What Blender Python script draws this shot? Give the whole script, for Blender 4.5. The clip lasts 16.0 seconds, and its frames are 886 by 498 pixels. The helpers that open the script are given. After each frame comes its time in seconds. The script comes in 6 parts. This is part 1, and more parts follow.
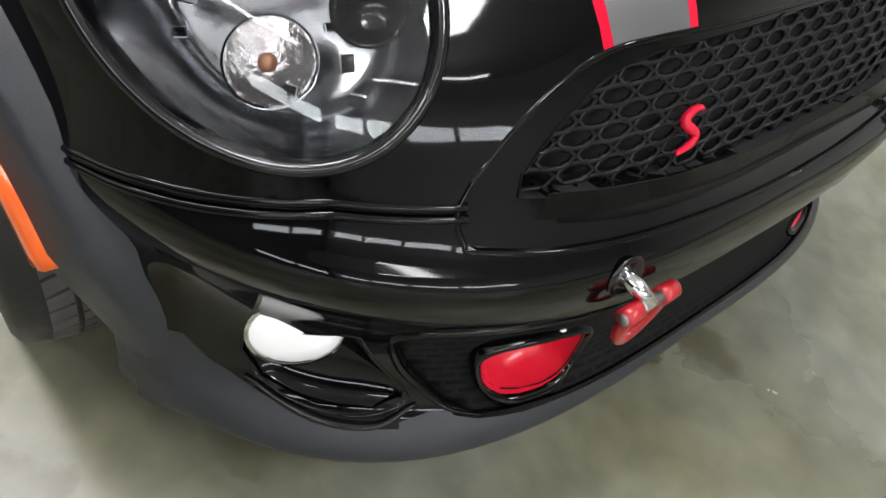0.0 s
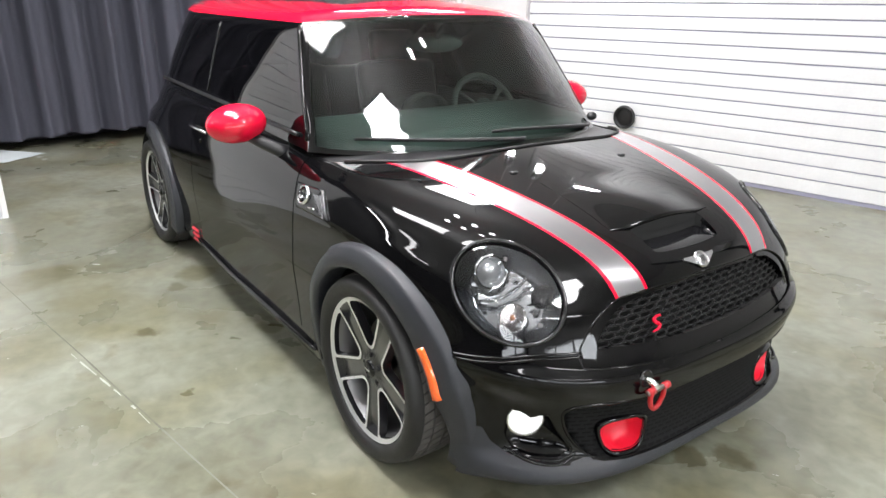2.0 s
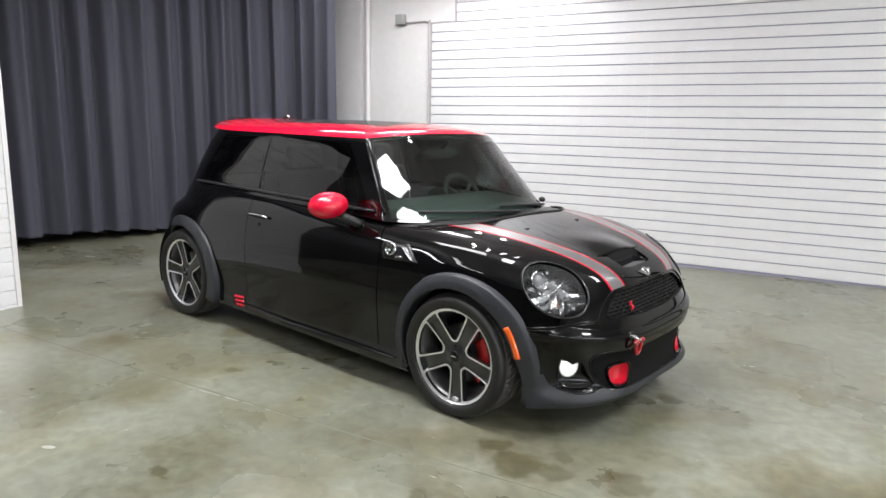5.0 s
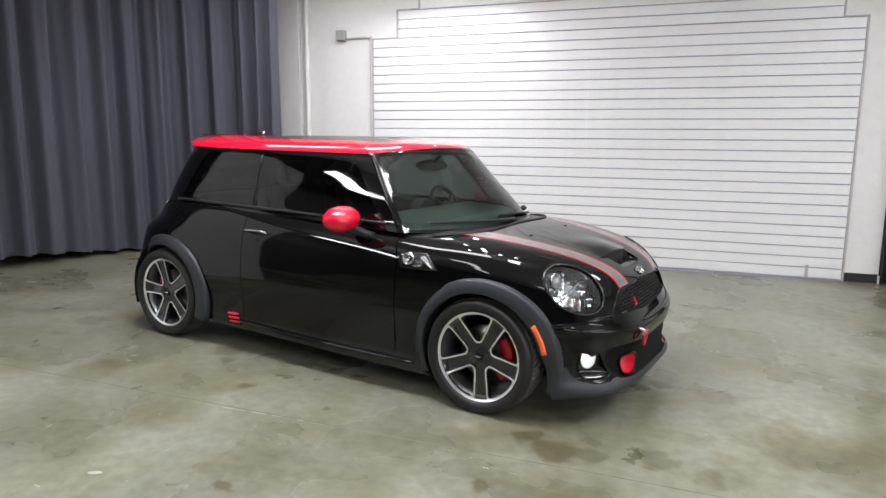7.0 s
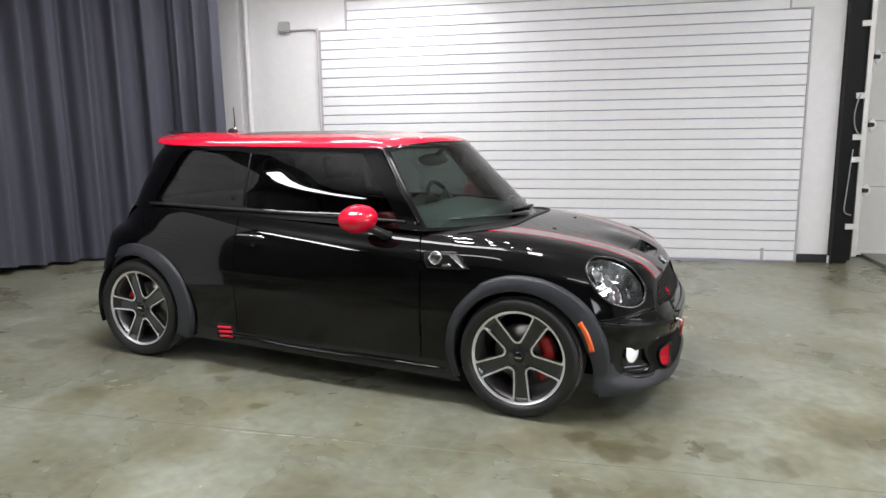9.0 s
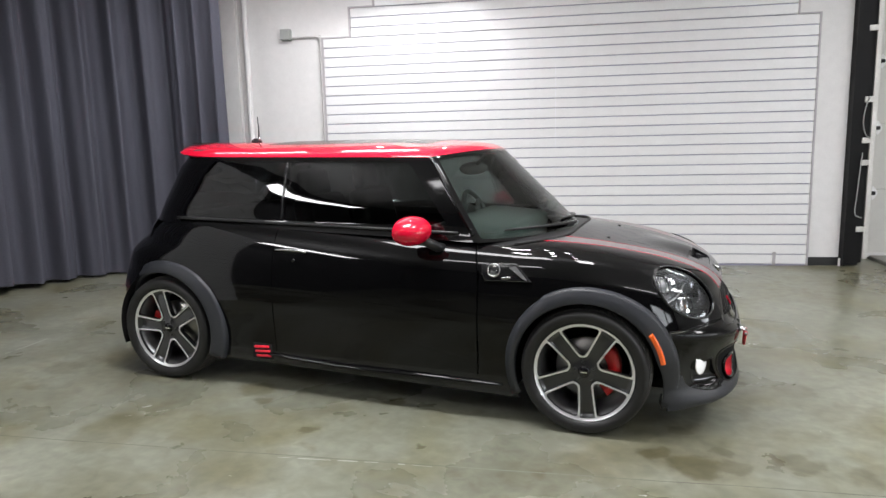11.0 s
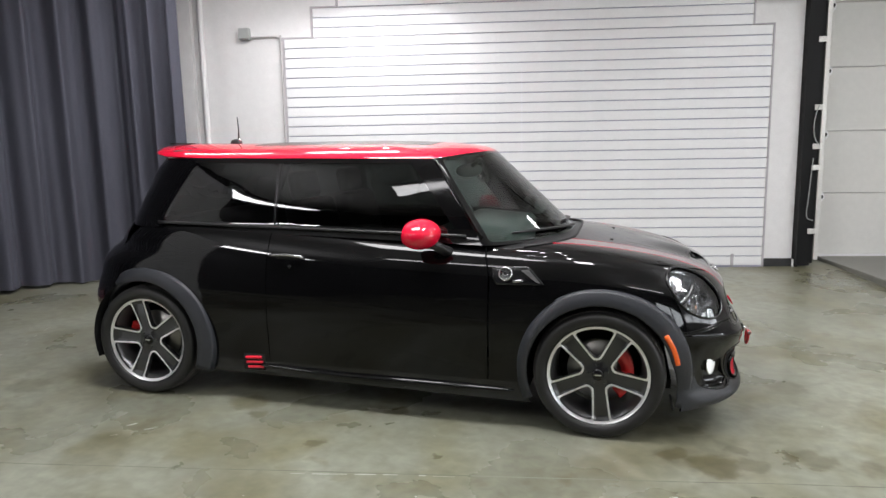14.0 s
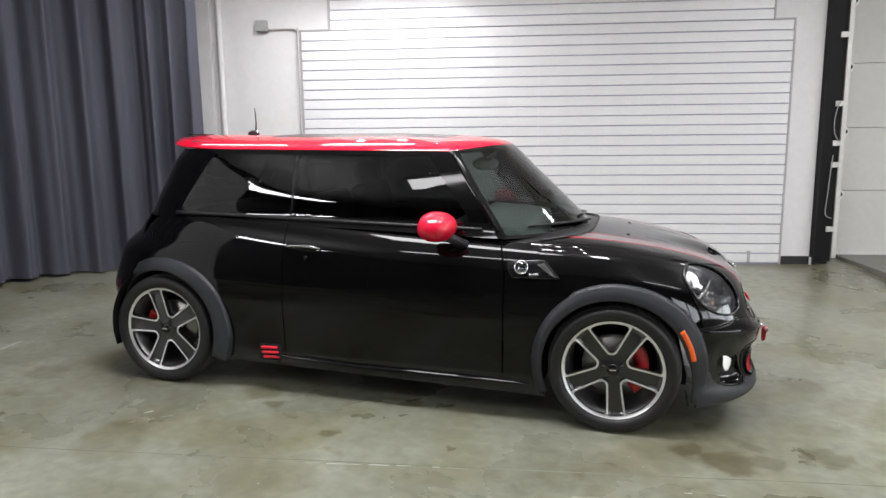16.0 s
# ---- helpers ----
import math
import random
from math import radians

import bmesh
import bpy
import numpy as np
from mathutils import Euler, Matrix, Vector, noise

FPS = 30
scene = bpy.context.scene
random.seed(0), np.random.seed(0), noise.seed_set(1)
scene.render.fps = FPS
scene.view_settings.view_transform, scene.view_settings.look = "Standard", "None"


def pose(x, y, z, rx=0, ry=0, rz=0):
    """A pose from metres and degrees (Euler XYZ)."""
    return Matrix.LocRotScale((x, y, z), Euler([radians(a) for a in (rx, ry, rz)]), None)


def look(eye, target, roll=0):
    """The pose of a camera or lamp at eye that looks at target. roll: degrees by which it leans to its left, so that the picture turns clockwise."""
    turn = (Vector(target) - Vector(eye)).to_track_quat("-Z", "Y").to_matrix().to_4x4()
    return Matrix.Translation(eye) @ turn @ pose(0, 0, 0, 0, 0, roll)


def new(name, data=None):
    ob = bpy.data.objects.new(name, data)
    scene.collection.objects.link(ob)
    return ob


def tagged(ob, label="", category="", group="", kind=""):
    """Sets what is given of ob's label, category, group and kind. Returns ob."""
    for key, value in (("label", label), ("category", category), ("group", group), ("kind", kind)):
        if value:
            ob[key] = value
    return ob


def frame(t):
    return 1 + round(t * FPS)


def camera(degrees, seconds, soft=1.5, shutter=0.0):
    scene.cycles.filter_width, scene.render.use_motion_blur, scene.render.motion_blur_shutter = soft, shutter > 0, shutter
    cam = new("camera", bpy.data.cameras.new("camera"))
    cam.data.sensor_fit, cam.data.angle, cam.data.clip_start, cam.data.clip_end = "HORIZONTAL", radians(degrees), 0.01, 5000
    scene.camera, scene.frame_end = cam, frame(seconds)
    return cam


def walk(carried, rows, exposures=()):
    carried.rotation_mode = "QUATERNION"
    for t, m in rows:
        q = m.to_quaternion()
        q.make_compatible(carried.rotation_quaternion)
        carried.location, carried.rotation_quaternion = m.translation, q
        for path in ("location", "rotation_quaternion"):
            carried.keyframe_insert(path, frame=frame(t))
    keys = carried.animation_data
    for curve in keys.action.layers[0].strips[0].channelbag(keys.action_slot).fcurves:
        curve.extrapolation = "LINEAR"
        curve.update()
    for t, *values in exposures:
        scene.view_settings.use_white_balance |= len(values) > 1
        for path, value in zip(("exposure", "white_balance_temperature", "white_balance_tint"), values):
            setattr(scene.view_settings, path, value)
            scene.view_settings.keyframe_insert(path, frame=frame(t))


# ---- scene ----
from mathutils.bvhtree import BVHTree

cam = camera(65.8, 16.0)
PATH = [
    (0, (0.881, -0.841, 0.931), (-0.035, 0.245, -0.476), 16.6),
    (0.2, (0.981, -0.938, 1.047), (0.041, 0.167, -0.33), 13.9),
    (0.5, (1.182, -0.978, 1.179), (0.083, -0.031, -0.189), 7.0),
    (0.7, (1.288, -1.043, 1.228), (0.022, -0.075, 0.030), 2.9),
    (1, (1.467, -1.154, 1.303), (0.048, -0.159, 0.305), -0.1),
    (1.5, (1.586, -1.426, 1.369), (0.093, -0.402, 0.518), -1.4),
    (2, (1.672, -1.729, 1.421), (0.155, -0.627, 0.726), 1.2),
    (2.5, (1.831, -2.015, 1.454), (0.288, -0.851, 0.938), 1.4),
    (3, (1.912, -2.332, 1.458), (0.374, -1.139, 0.998), 2.2),
    (3.5, (1.932, -2.635, 1.447), (0.475, -1.344, 0.989), 2.5),
    (4, (1.992, -2.922, 1.428), (0.631, -1.506, 1.05), 2.6),
    (6.5, (1.745, -3.654, 1.444), (0.621, -2.045, 1.057), 1.3),
    (7, (1.577, -3.812, 1.439), (0.565, -2.119, 1.106), 1.2),
    (7.5, (1.352, -3.836, 1.428), (0.46, -2.076, 1.102), 1.3),
    (8, (1.144, -3.794, 1.419), (0.314, -2.009, 1.068), -0.3),
    (8.5, (1.036, -3.821, 1.4), (0.228, -2.022, 1.068), -0.2),
    (9, (0.912, -3.915, 1.397), (0.147, -2.098, 1.061), 0.1),
    (11.5, (0.438, -3.957, 1.402), (-0.248, -2.104, 1.09), -0.6),
    (12, (0.455, -3.975, 1.411), (-0.253, -2.132, 1.096), -0.3),
    (12.5, (0.413, -3.991, 1.4), (-0.308, -2.153, 1.084), 0.7),
    (13, (0.215, -3.981, 1.392), (-0.466, -2.126, 1.085), 2.0),
    (13.5, (0.099, -3.973, 1.392), (-0.464, -2.077, 1.096), 0.4),
    (14, (0.083, -3.982, 1.376), (-0.419, -2.069, 1.078), -0.2),
    (14.5, (0.071, -3.985, 1.378), (-0.437, -2.073, 1.081), 0.0),
    (15, (0.063, -3.983, 1.369), (-0.474, -2.082, 1.056), 0.1),
    (15.5, (0.067, -3.984, 1.369), (-0.479, -2.086, 1.052), 0.1),
    (16, (0.071, -3.988, 1.368), (-0.467, -2.088, 1.054), 0.3),
]
EXPOSURE = [(0.0, -0.02), (0.5, 0.60), (1.0, 0.84), (1.6, 0.60), (2.5, 0.30), (3.5, 0.14), (5.0, 0.0), (7.0, -0.08), (16.0, -0.13)]
walk(cam, [(t, look(eye, target, roll)) for t, eye, target, roll in PATH], EXPOSURE)

# ---------------------------------------------------------------- light
world = bpy.data.worlds.new("world")
scene.world = world
world.use_nodes = True
world.node_tree.nodes["Background"].inputs[0].default_value = (0.8, 0.85, 1.0, 1)
world.node_tree.nodes["Background"].inputs[1].default_value = 0.02


def lamp(name, m, sx, sy, watts, colour=(0.992, 0.982, 1.0)):
    data = bpy.data.lights.new(name, "AREA")
    data.shape, data.size, data.size_y, data.energy, data.color = "RECTANGLE", sx, sy, watts, colour
    ob = new(name, data)
    ob.matrix_world = m
    return ob


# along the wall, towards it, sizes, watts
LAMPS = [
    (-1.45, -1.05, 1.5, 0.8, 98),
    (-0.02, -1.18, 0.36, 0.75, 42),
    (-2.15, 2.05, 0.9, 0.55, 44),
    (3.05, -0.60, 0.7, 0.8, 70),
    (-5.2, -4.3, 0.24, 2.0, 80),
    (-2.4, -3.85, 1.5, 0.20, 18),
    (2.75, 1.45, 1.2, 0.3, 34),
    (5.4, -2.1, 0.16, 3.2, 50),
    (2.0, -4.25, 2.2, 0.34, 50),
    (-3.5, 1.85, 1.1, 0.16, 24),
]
SPOT_P, SPOT_Q, SPOT_Z = (-2.30, -1.84, -1.37), 3.05, 2.90
DOTS = [(-1.15, 0.25), (-0.80, 0.22), (-0.45, 0.20), (-0.10, 0.18), (-1.20, 0.66), (-0.85, 0.63), (-0.50, 0.60), (-0.15, 0.58)]
# worn paint on the floor: place, length, width, heading
MARKS = [
    (-0.90, -1.43, 0.70, 0.016, 0.21), (-3.91, -0.50, 0.62, 0.030, 1.70), (-4.08, 0.02, 0.50, 0.020, 1.98), (-2.20, -1.30, 0.24, 0.018, 0.75), (-1.04, -2.25, 0.06, 0.05, 0.6), (-1.13, -2.44, 0.04, 0.03, 0.1),
    (-2.26, -1.22, 0.05, 0.035, 0.9), (0.87, 1.03, 0.07, 0.03, 0.3), (0.38, -1.30, 0.34, 0.012, 0.15), (-5.1, -1.1, 0.5, 0.12, 0.2), (1.30, 0.95, 0.03, 0.03, 0.3),
]
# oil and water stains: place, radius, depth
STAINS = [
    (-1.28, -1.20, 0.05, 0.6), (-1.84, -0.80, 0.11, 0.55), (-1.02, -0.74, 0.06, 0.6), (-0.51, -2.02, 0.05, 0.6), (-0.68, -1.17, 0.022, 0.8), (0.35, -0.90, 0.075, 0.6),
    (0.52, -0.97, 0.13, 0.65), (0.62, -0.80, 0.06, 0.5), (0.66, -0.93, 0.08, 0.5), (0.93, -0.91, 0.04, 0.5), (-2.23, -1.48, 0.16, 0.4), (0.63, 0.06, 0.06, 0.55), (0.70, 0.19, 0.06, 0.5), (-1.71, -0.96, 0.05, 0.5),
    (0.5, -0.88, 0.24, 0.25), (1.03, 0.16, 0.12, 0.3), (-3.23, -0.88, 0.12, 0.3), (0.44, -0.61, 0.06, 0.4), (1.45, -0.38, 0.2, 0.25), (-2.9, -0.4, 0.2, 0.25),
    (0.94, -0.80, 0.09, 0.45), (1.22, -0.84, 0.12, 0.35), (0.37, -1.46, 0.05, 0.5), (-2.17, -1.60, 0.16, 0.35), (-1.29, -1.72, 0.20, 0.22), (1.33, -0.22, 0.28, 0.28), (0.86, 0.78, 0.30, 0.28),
]


# ---------------------------------------------------------------- materials
def mat(name, colour, rough=0.5, metal=0.0, coat=0.0, bump=0.0, scale=40.0, vary=0.0, spec=0.5, emit=None, power=0.0, coat_rough=0.02, coat_ior=1.5):
    m = bpy.data.materials.new(name)
    m.use_nodes = True
    nt = m.node_tree
    b = nt.nodes["Principled BSDF"]
    b.inputs["Base Color"].default_value = (*colour, 1)
    b.inputs["Roughness"].default_value = rough
    b.inputs["Metallic"].default_value = metal
    b.inputs["Coat Weight"].default_value = coat
    b.inputs["Coat Roughness"].default_value = coat_rough
    b.inputs["Coat IOR"].default_value = coat_ior
    b.inputs["Specular IOR Level"].default_value = spec
    if emit:
        b.inputs["Emission Color"].default_value = (*emit, 1)
        b.inputs["Emission Strength"].default_value = power
    if bump or vary:
        tc = nt.nodes.new("ShaderNodeTexCoord")
        n = nt.nodes.new("ShaderNodeTexNoise")
        n.inputs["Scale"].default_value = scale
        n.inputs["Detail"].default_value = 6
        nt.links.new(tc.outputs["Object"], n.inputs["Vector"])
        if bump:
            bp = nt.nodes.new("ShaderNodeBump")
            bp.inputs["Strength"].default_value = bump
            bp.inputs["Distance"].default_value = 0.003
            nt.links.new(n.outputs["Fac"], bp.inputs["Height"])
            nt.links.new(bp.outputs["Normal"], b.inputs["Normal"])
        if vary:
            n2 = nt.nodes.new("ShaderNodeTexNoise")
            n2.inputs["Scale"].default_value = scale * 0.13
            n2.inputs["Detail"].default_value = 4
            nt.links.new(tc.outputs["Object"], n2.inputs["Vector"])
            ad = nt.nodes.new("ShaderNodeMath")
            ad.operation = "ADD"
            nt.links.new(n.outputs["Fac"], ad.inputs[0])
            nt.links.new(n2.outputs["Fac"], ad.inputs[1])
            rp = nt.nodes.new("ShaderNodeMapRange")
            rp.inputs["From Min"].default_value, rp.inputs["From Max"].default_value = 0.6, 1.4
            rp.inputs["To Min"].default_value, rp.inputs["To Max"].default_value = 1 - vary, 1 + vary
            nt.links.new(ad.outputs[0], rp.inputs["Value"])
            mx = nt.nodes.new("ShaderNodeVectorMath")
            mx.operation = "SCALE"
            mx.inputs[0].default_value = colour
            nt.links.new(rp.outputs[0], mx.inputs["Scale"])
            nt.links.new(mx.outputs[0], b.inputs["Base Color"])
            r2 = nt.nodes.new("ShaderNodeMapRange")
            r2.inputs["From Min"].default_value, r2.inputs["From Max"].default_value = 0.6, 1.4
            r2.inputs["To Min"].default_value, r2.inputs["To Max"].default_value = max(rough - 0.12 * vary * 3, 0.02), min(rough + 0.12 * vary * 3, 1)
            nt.links.new(ad.outputs[0], r2.inputs["Value"])
            nt.links.new(r2.outputs[0], b.inputs["Roughness"])
    return m


def glass(name, tint, rough=0.0, ior=1.42):
    """Thin tinted glass: a mirror by Fresnel over a coloured see-through sheet."""
    m = bpy.data.materials.new(name)
    m.use_nodes = True
    nt = m.node_tree
    nt.nodes.clear()
    out = nt.nodes.new("ShaderNodeOutputMaterial")
    tr = nt.nodes.new("ShaderNodeBsdfTransparent")
    tr.inputs[0].default_value = (*tint, 1)
    gl = nt.nodes.new("ShaderNodeBsdfGlossy")
    gl.inputs["Roughness"].default_value = rough
    fr = nt.nodes.new("ShaderNodeFresnel")
    fr.inputs[0].default_value = ior
    mx = nt.nodes.new("ShaderNodeMixShader")
    nt.links.new(fr.outputs[0], mx.inputs[0])
    nt.links.new(tr.outputs[0], mx.inputs[1])
    nt.links.new(gl.outputs[0], mx.inputs[2])
    nt.links.new(mx.outputs[0], out.inputs[0])
    return m


M_BLACK = mat("black_paint", (0.0026, 0.0026, 0.0029), 0.5, coat=1.0, spec=0.0, coat_rough=0.045, coat_ior=1.39)
M_RED = mat("red_paint", (0.66, 0.006, 0.034), 0.4, coat=1.0, spec=0.0, coat_ior=1.55)
M_SILVER = mat("silver_stripe", (0.34, 0.34, 0.35), 0.30, metal=0.85, coat=0.3)
M_GREY = mat("grey_plastic", (0.025, 0.027, 0.033), 0.42, bump=0.25, scale=900, vary=0.12)
M_DARK = mat("black_plastic", (0.012, 0.012, 0.013), 0.4, bump=0.1, scale=600)
M_GLOSS = mat("gloss_black_trim", (0.008, 0.008, 0.009), 0.12)
# black of the underbody, and of shade painted into gaps and openings
M_VOID = mat("underbody_and_shade_black", (0.004, 0.004, 0.004), 0.9)
M_TREAD = mat("dusty_tread", (0.075, 0.070, 0.066), 0.8, bump=0.2, scale=300, vary=0.25)
M_RUBBER = mat("tyre_rubber", (0.010, 0.0098, 0.010), 0.5, bump=0.2, scale=300, vary=0.2)
M_ALLOY = mat("machined_alloy", (0.80, 0.80, 0.81), 0.30, metal=0.75, bump=0.05, scale=300)
M_GUN = mat("gunmetal_paint", (0.017, 0.0175, 0.020), 0.28, metal=0.2, coat=1.0)
M_BARREL = mat("grey_wheel_barrel", (0.20, 0.20, 0.205), 0.4, metal=0.8)
M_CALIPER = mat("red_caliper", (0.6, 0.02, 0.02), 0.35, coat=0.4)
M_SHACKLE = mat("red_shackle_paint", (0.42, 0.008, 0.014), 0.3, coat=0.5)
M_DISC = mat("steel_disc", (0.35, 0.34, 0.33), 0.35, metal=1.0)
M_CHROME = mat("chrome", (0.85, 0.85, 0.86), 0.06, metal=1.0)
M_ORANGE = mat("orange_reflector", (0.9, 0.13, 0.01), 0.2, coat=0.8)
M_REDFLAT = mat("red_duct_paint", (0.75, 0.012, 0.04), 0.4, coat=0.3)
M_MESH = mat("grille_plastic", (0.007, 0.007, 0.0075), 0.42, spec=0.3)
M_SMOKE = mat("smoked_chrome", (0.50, 0.50, 0.51), 0.2, metal=1.0)
M_BOWL = mat("lamp_chrome", (0.52, 0.525, 0.54), 0.16, metal=1.0)
# fog glass with a weak emission of its own added
M_FOG = mat("glowing_fog_glass", (0.85, 0.87, 0.9), 0.15, metal=0.3, coat=1.0, emit=(1, 1, 1), power=0.45)
M_BALL = mat("projector_glass", (0.80, 0.82, 0.83), 0.10, metal=0.7, coat=1.0)
M_GLASS = glass("windscreen_glass", (0.74, 0.90, 0.84), ior=1.58)
M_DOORGLASS = glass("door_glass", (0.09, 0.10, 0.097), ior=1.5)
M_TINT = glass("tinted_glass", (0.08, 0.09, 0.09), ior=1.5)
M_CLEAR = glass("clear_lens", (0.90, 0.91, 0.92), ior=1.6)
M_TAIL = mat("dark_red_lamp", (0.05, 0.003, 0.004), 0.15, coat=1.0)
M_LINER = mat("roof_lining", (0.05, 0.05, 0.05), 0.9)
M_AMBER = mat("amber_bulb", (0.85, 0.42, 0.25), 0.15, metal=0.5, coat=0.8)
M_FACET = mat("faceted_clear_plastic", (0.93, 0.86, 0.83), 0.10, metal=0.8, coat=1.0, bump=1.0, scale=90)
M_DIM = mat("dark_hall_grey", (0.05, 0.05, 0.053), 0.7, vary=0.1, scale=8)
M_INNER = mat("cabin_plastic", (0.06, 0.064, 0.062), 0.6, bump=0.2, scale=400)
M_SEAT = mat("seat_leather", (0.016, 0.015, 0.015), 0.5, bump=0.3, scale=200)
M_PAPER = mat("white_paper", (0.72, 0.78, 0.80), 0.6, vary=0.05, scale=20)
M_WHITE = mat("white_wall_paint", (0.72, 0.71, 0.71), 0.6, bump=0.1, scale=90, vary=0.05)
M_SLAT = mat("white_slat_board", (0.74, 0.74, 0.75), 0.38, bump=0.05, scale=60, vary=0.04)
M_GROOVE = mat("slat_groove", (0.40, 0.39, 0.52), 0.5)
M_TRIM = mat("grey_trim", (0.42, 0.40, 0.42), 0.5, vary=0.08, scale=20)
M_BOX = mat("grey_box_paint", (0.33, 0.34, 0.33), 0.5, vary=0.08, scale=30)
M_PIPE = mat("painted_conduit", (0.5, 0.48, 0.48), 0.45, vary=0.08, scale=30)
M_POST = mat("black_steel", (0.007, 0.007, 0.0075), 0.55, spec=0.2, bump=0.2, scale=80, vary=0.3)
M_RAIL = mat("galvanised_rail", (0.62, 0.61, 0.58), 0.4, metal=0.3, vary=0.12, scale=40)
M_DOOR = mat("garage_door_paint", (0.66, 0.65, 0.62), 0.5, bump=0.08, scale=120, vary=0.05)
M_HINGE = mat("hinge_white", (0.85, 0.85, 0.85), 0.35)
M_RAMP = mat("ramp_concrete", (0.20, 0.195, 0.175), 0.55, bump=0.2, scale=25, vary=0.15)
M_SUNROOF = mat("sunroof_glass", (0.006, 0.006, 0.006), 0.25, spec=0.25)
M_JOINT = mat("floor_joint", (0.150, 0.152, 0.120), 0.6, vary=0.25, scale=30)
M_MARK = mat("worn_white_paint", (0.46, 0.47, 0.43), 0.6, vary=0.2, scale=30)
M_PGROOVE = mat("partition_groove", (0.80, 0.80, 0.86), 0.5)
M_CURTAIN = mat("charcoal_curtain", (0.074, 0.075, 0.099), 0.9, bump=0.3, scale=500, vary=0.15)
M_SKY = mat("overcast_daylight", (0.8, 0.8, 0.8), 0.9, emit=(0.90, 0.95, 1.0), power=10.0)
# cabin plastic made lighter and greener, the windscreen's light put into its colour
M_DASH = mat("lit_dashboard_plastic", (0.075, 0.085, 0.082), 0.65, bump=0.2, scale=400)
M_CEIL = mat("ceiling_paint", (0.70, 0.70, 0.70), 0.8, vary=0.05, scale=8)


def floor_material():
    m = mat("polished_concrete", (0.3, 0.29, 0.24), 0.3)
    nt = m.node_tree
    b = nt.nodes["Principled BSDF"]
    tc = nt.nodes.new("ShaderNodeTexCoord")

    def tex(scale, detail, lo, hi, c0, c1, dist=0.0):
        n = nt.nodes.new("ShaderNodeTexNoise")
        n.inputs["Scale"].default_value, n.inputs["Detail"].default_value, n.inputs["Distortion"].default_value = scale, detail, dist
        nt.links.new(tc.outputs["Object"], n.inputs["Vector"])
        r = nt.nodes.new("ShaderNodeValToRGB")
        r.color_ramp.elements[0].position, r.color_ramp.elements[1].position = lo, hi
        r.color_ramp.elements[0].color, r.color_ramp.elements[1].color = (*c0, 1), (*c1, 1)
        nt.links.new(n.outputs["Fac"], r.inputs[0])
        return r.outputs[0], n.outputs["Fac"]

    base, fac = tex(1.1, 8, 0.32, 0.68, (0.160, 0.163, 0.120), (0.272, 0.280, 0.230), 0.2)
    fine, _ = tex(14, 9, 0.3, 0.7, (0.80, 0.80, 0.79), (1.14, 1.14, 1.14), 0.3)
    stain, _ = tex(0.8, 6, 0.50, 0.74, (1, 1, 1), (0.64, 0.58, 0.44), 0.5)
    spots, _ = tex(4.6, 6, 0.62, 0.80, (1, 1, 1), (0.58, 0.52, 0.38), 0.3)
    brown, _ = tex(1.9, 6, 0.46, 0.76, (1.02, 1.02, 1.02), (0.78, 0.72, 0.53), 0.3)
    col = base
    wob = nt.nodes.new("ShaderNodeTexNoise")
    wob.inputs["Scale"].default_value, wob.inputs["Detail"].default_value = 9, 4
    nt.links.new(tc.outputs["Object"], wob.inputs["Vector"])
    half_ = nt.nodes.new("ShaderNodeVectorMath")
    half_.operation = "MULTIPLY_ADD"
    half_.inputs[1].default_value, half_.inputs[2].default_value = (0.16, 0.16, 0), (-0.08, -0.08, 0)
    nt.links.new(wob.outputs["Color"], half_.inputs[0])
    place = nt.nodes.new("ShaderNodeVectorMath")
    place.operation = "ADD"
    nt.links.new(tc.outputs["Object"], place.inputs[0])
    nt.links.new(half_.outputs[0], place.inputs[1])
    flat = nt.nodes.new("ShaderNodeVectorMath")
    flat.operation = "MULTIPLY"
    flat.inputs[1].default_value = (1, 1, 0)
    nt.links.new(place.outputs[0], flat.inputs[0])
    dirt = None
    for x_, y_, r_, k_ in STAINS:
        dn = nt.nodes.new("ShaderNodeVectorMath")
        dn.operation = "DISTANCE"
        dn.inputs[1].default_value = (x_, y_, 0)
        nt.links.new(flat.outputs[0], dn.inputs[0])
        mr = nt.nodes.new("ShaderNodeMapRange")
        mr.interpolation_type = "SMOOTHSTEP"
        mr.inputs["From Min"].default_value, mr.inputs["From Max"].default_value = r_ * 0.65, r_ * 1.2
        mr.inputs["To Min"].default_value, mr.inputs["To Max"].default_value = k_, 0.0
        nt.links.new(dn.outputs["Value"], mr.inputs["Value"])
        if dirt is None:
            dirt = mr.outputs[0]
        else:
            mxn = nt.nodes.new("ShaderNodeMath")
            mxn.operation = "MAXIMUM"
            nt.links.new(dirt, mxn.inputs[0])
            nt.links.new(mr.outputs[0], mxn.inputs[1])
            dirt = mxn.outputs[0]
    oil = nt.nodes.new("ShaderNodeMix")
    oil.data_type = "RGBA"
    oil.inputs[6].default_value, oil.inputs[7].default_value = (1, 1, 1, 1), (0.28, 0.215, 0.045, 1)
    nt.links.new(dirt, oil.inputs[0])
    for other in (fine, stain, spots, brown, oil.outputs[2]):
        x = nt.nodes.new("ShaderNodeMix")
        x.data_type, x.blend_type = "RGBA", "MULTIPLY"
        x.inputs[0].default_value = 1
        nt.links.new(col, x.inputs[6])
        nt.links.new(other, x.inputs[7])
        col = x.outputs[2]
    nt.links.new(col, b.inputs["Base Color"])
    r = nt.nodes.new("ShaderNodeMapRange")
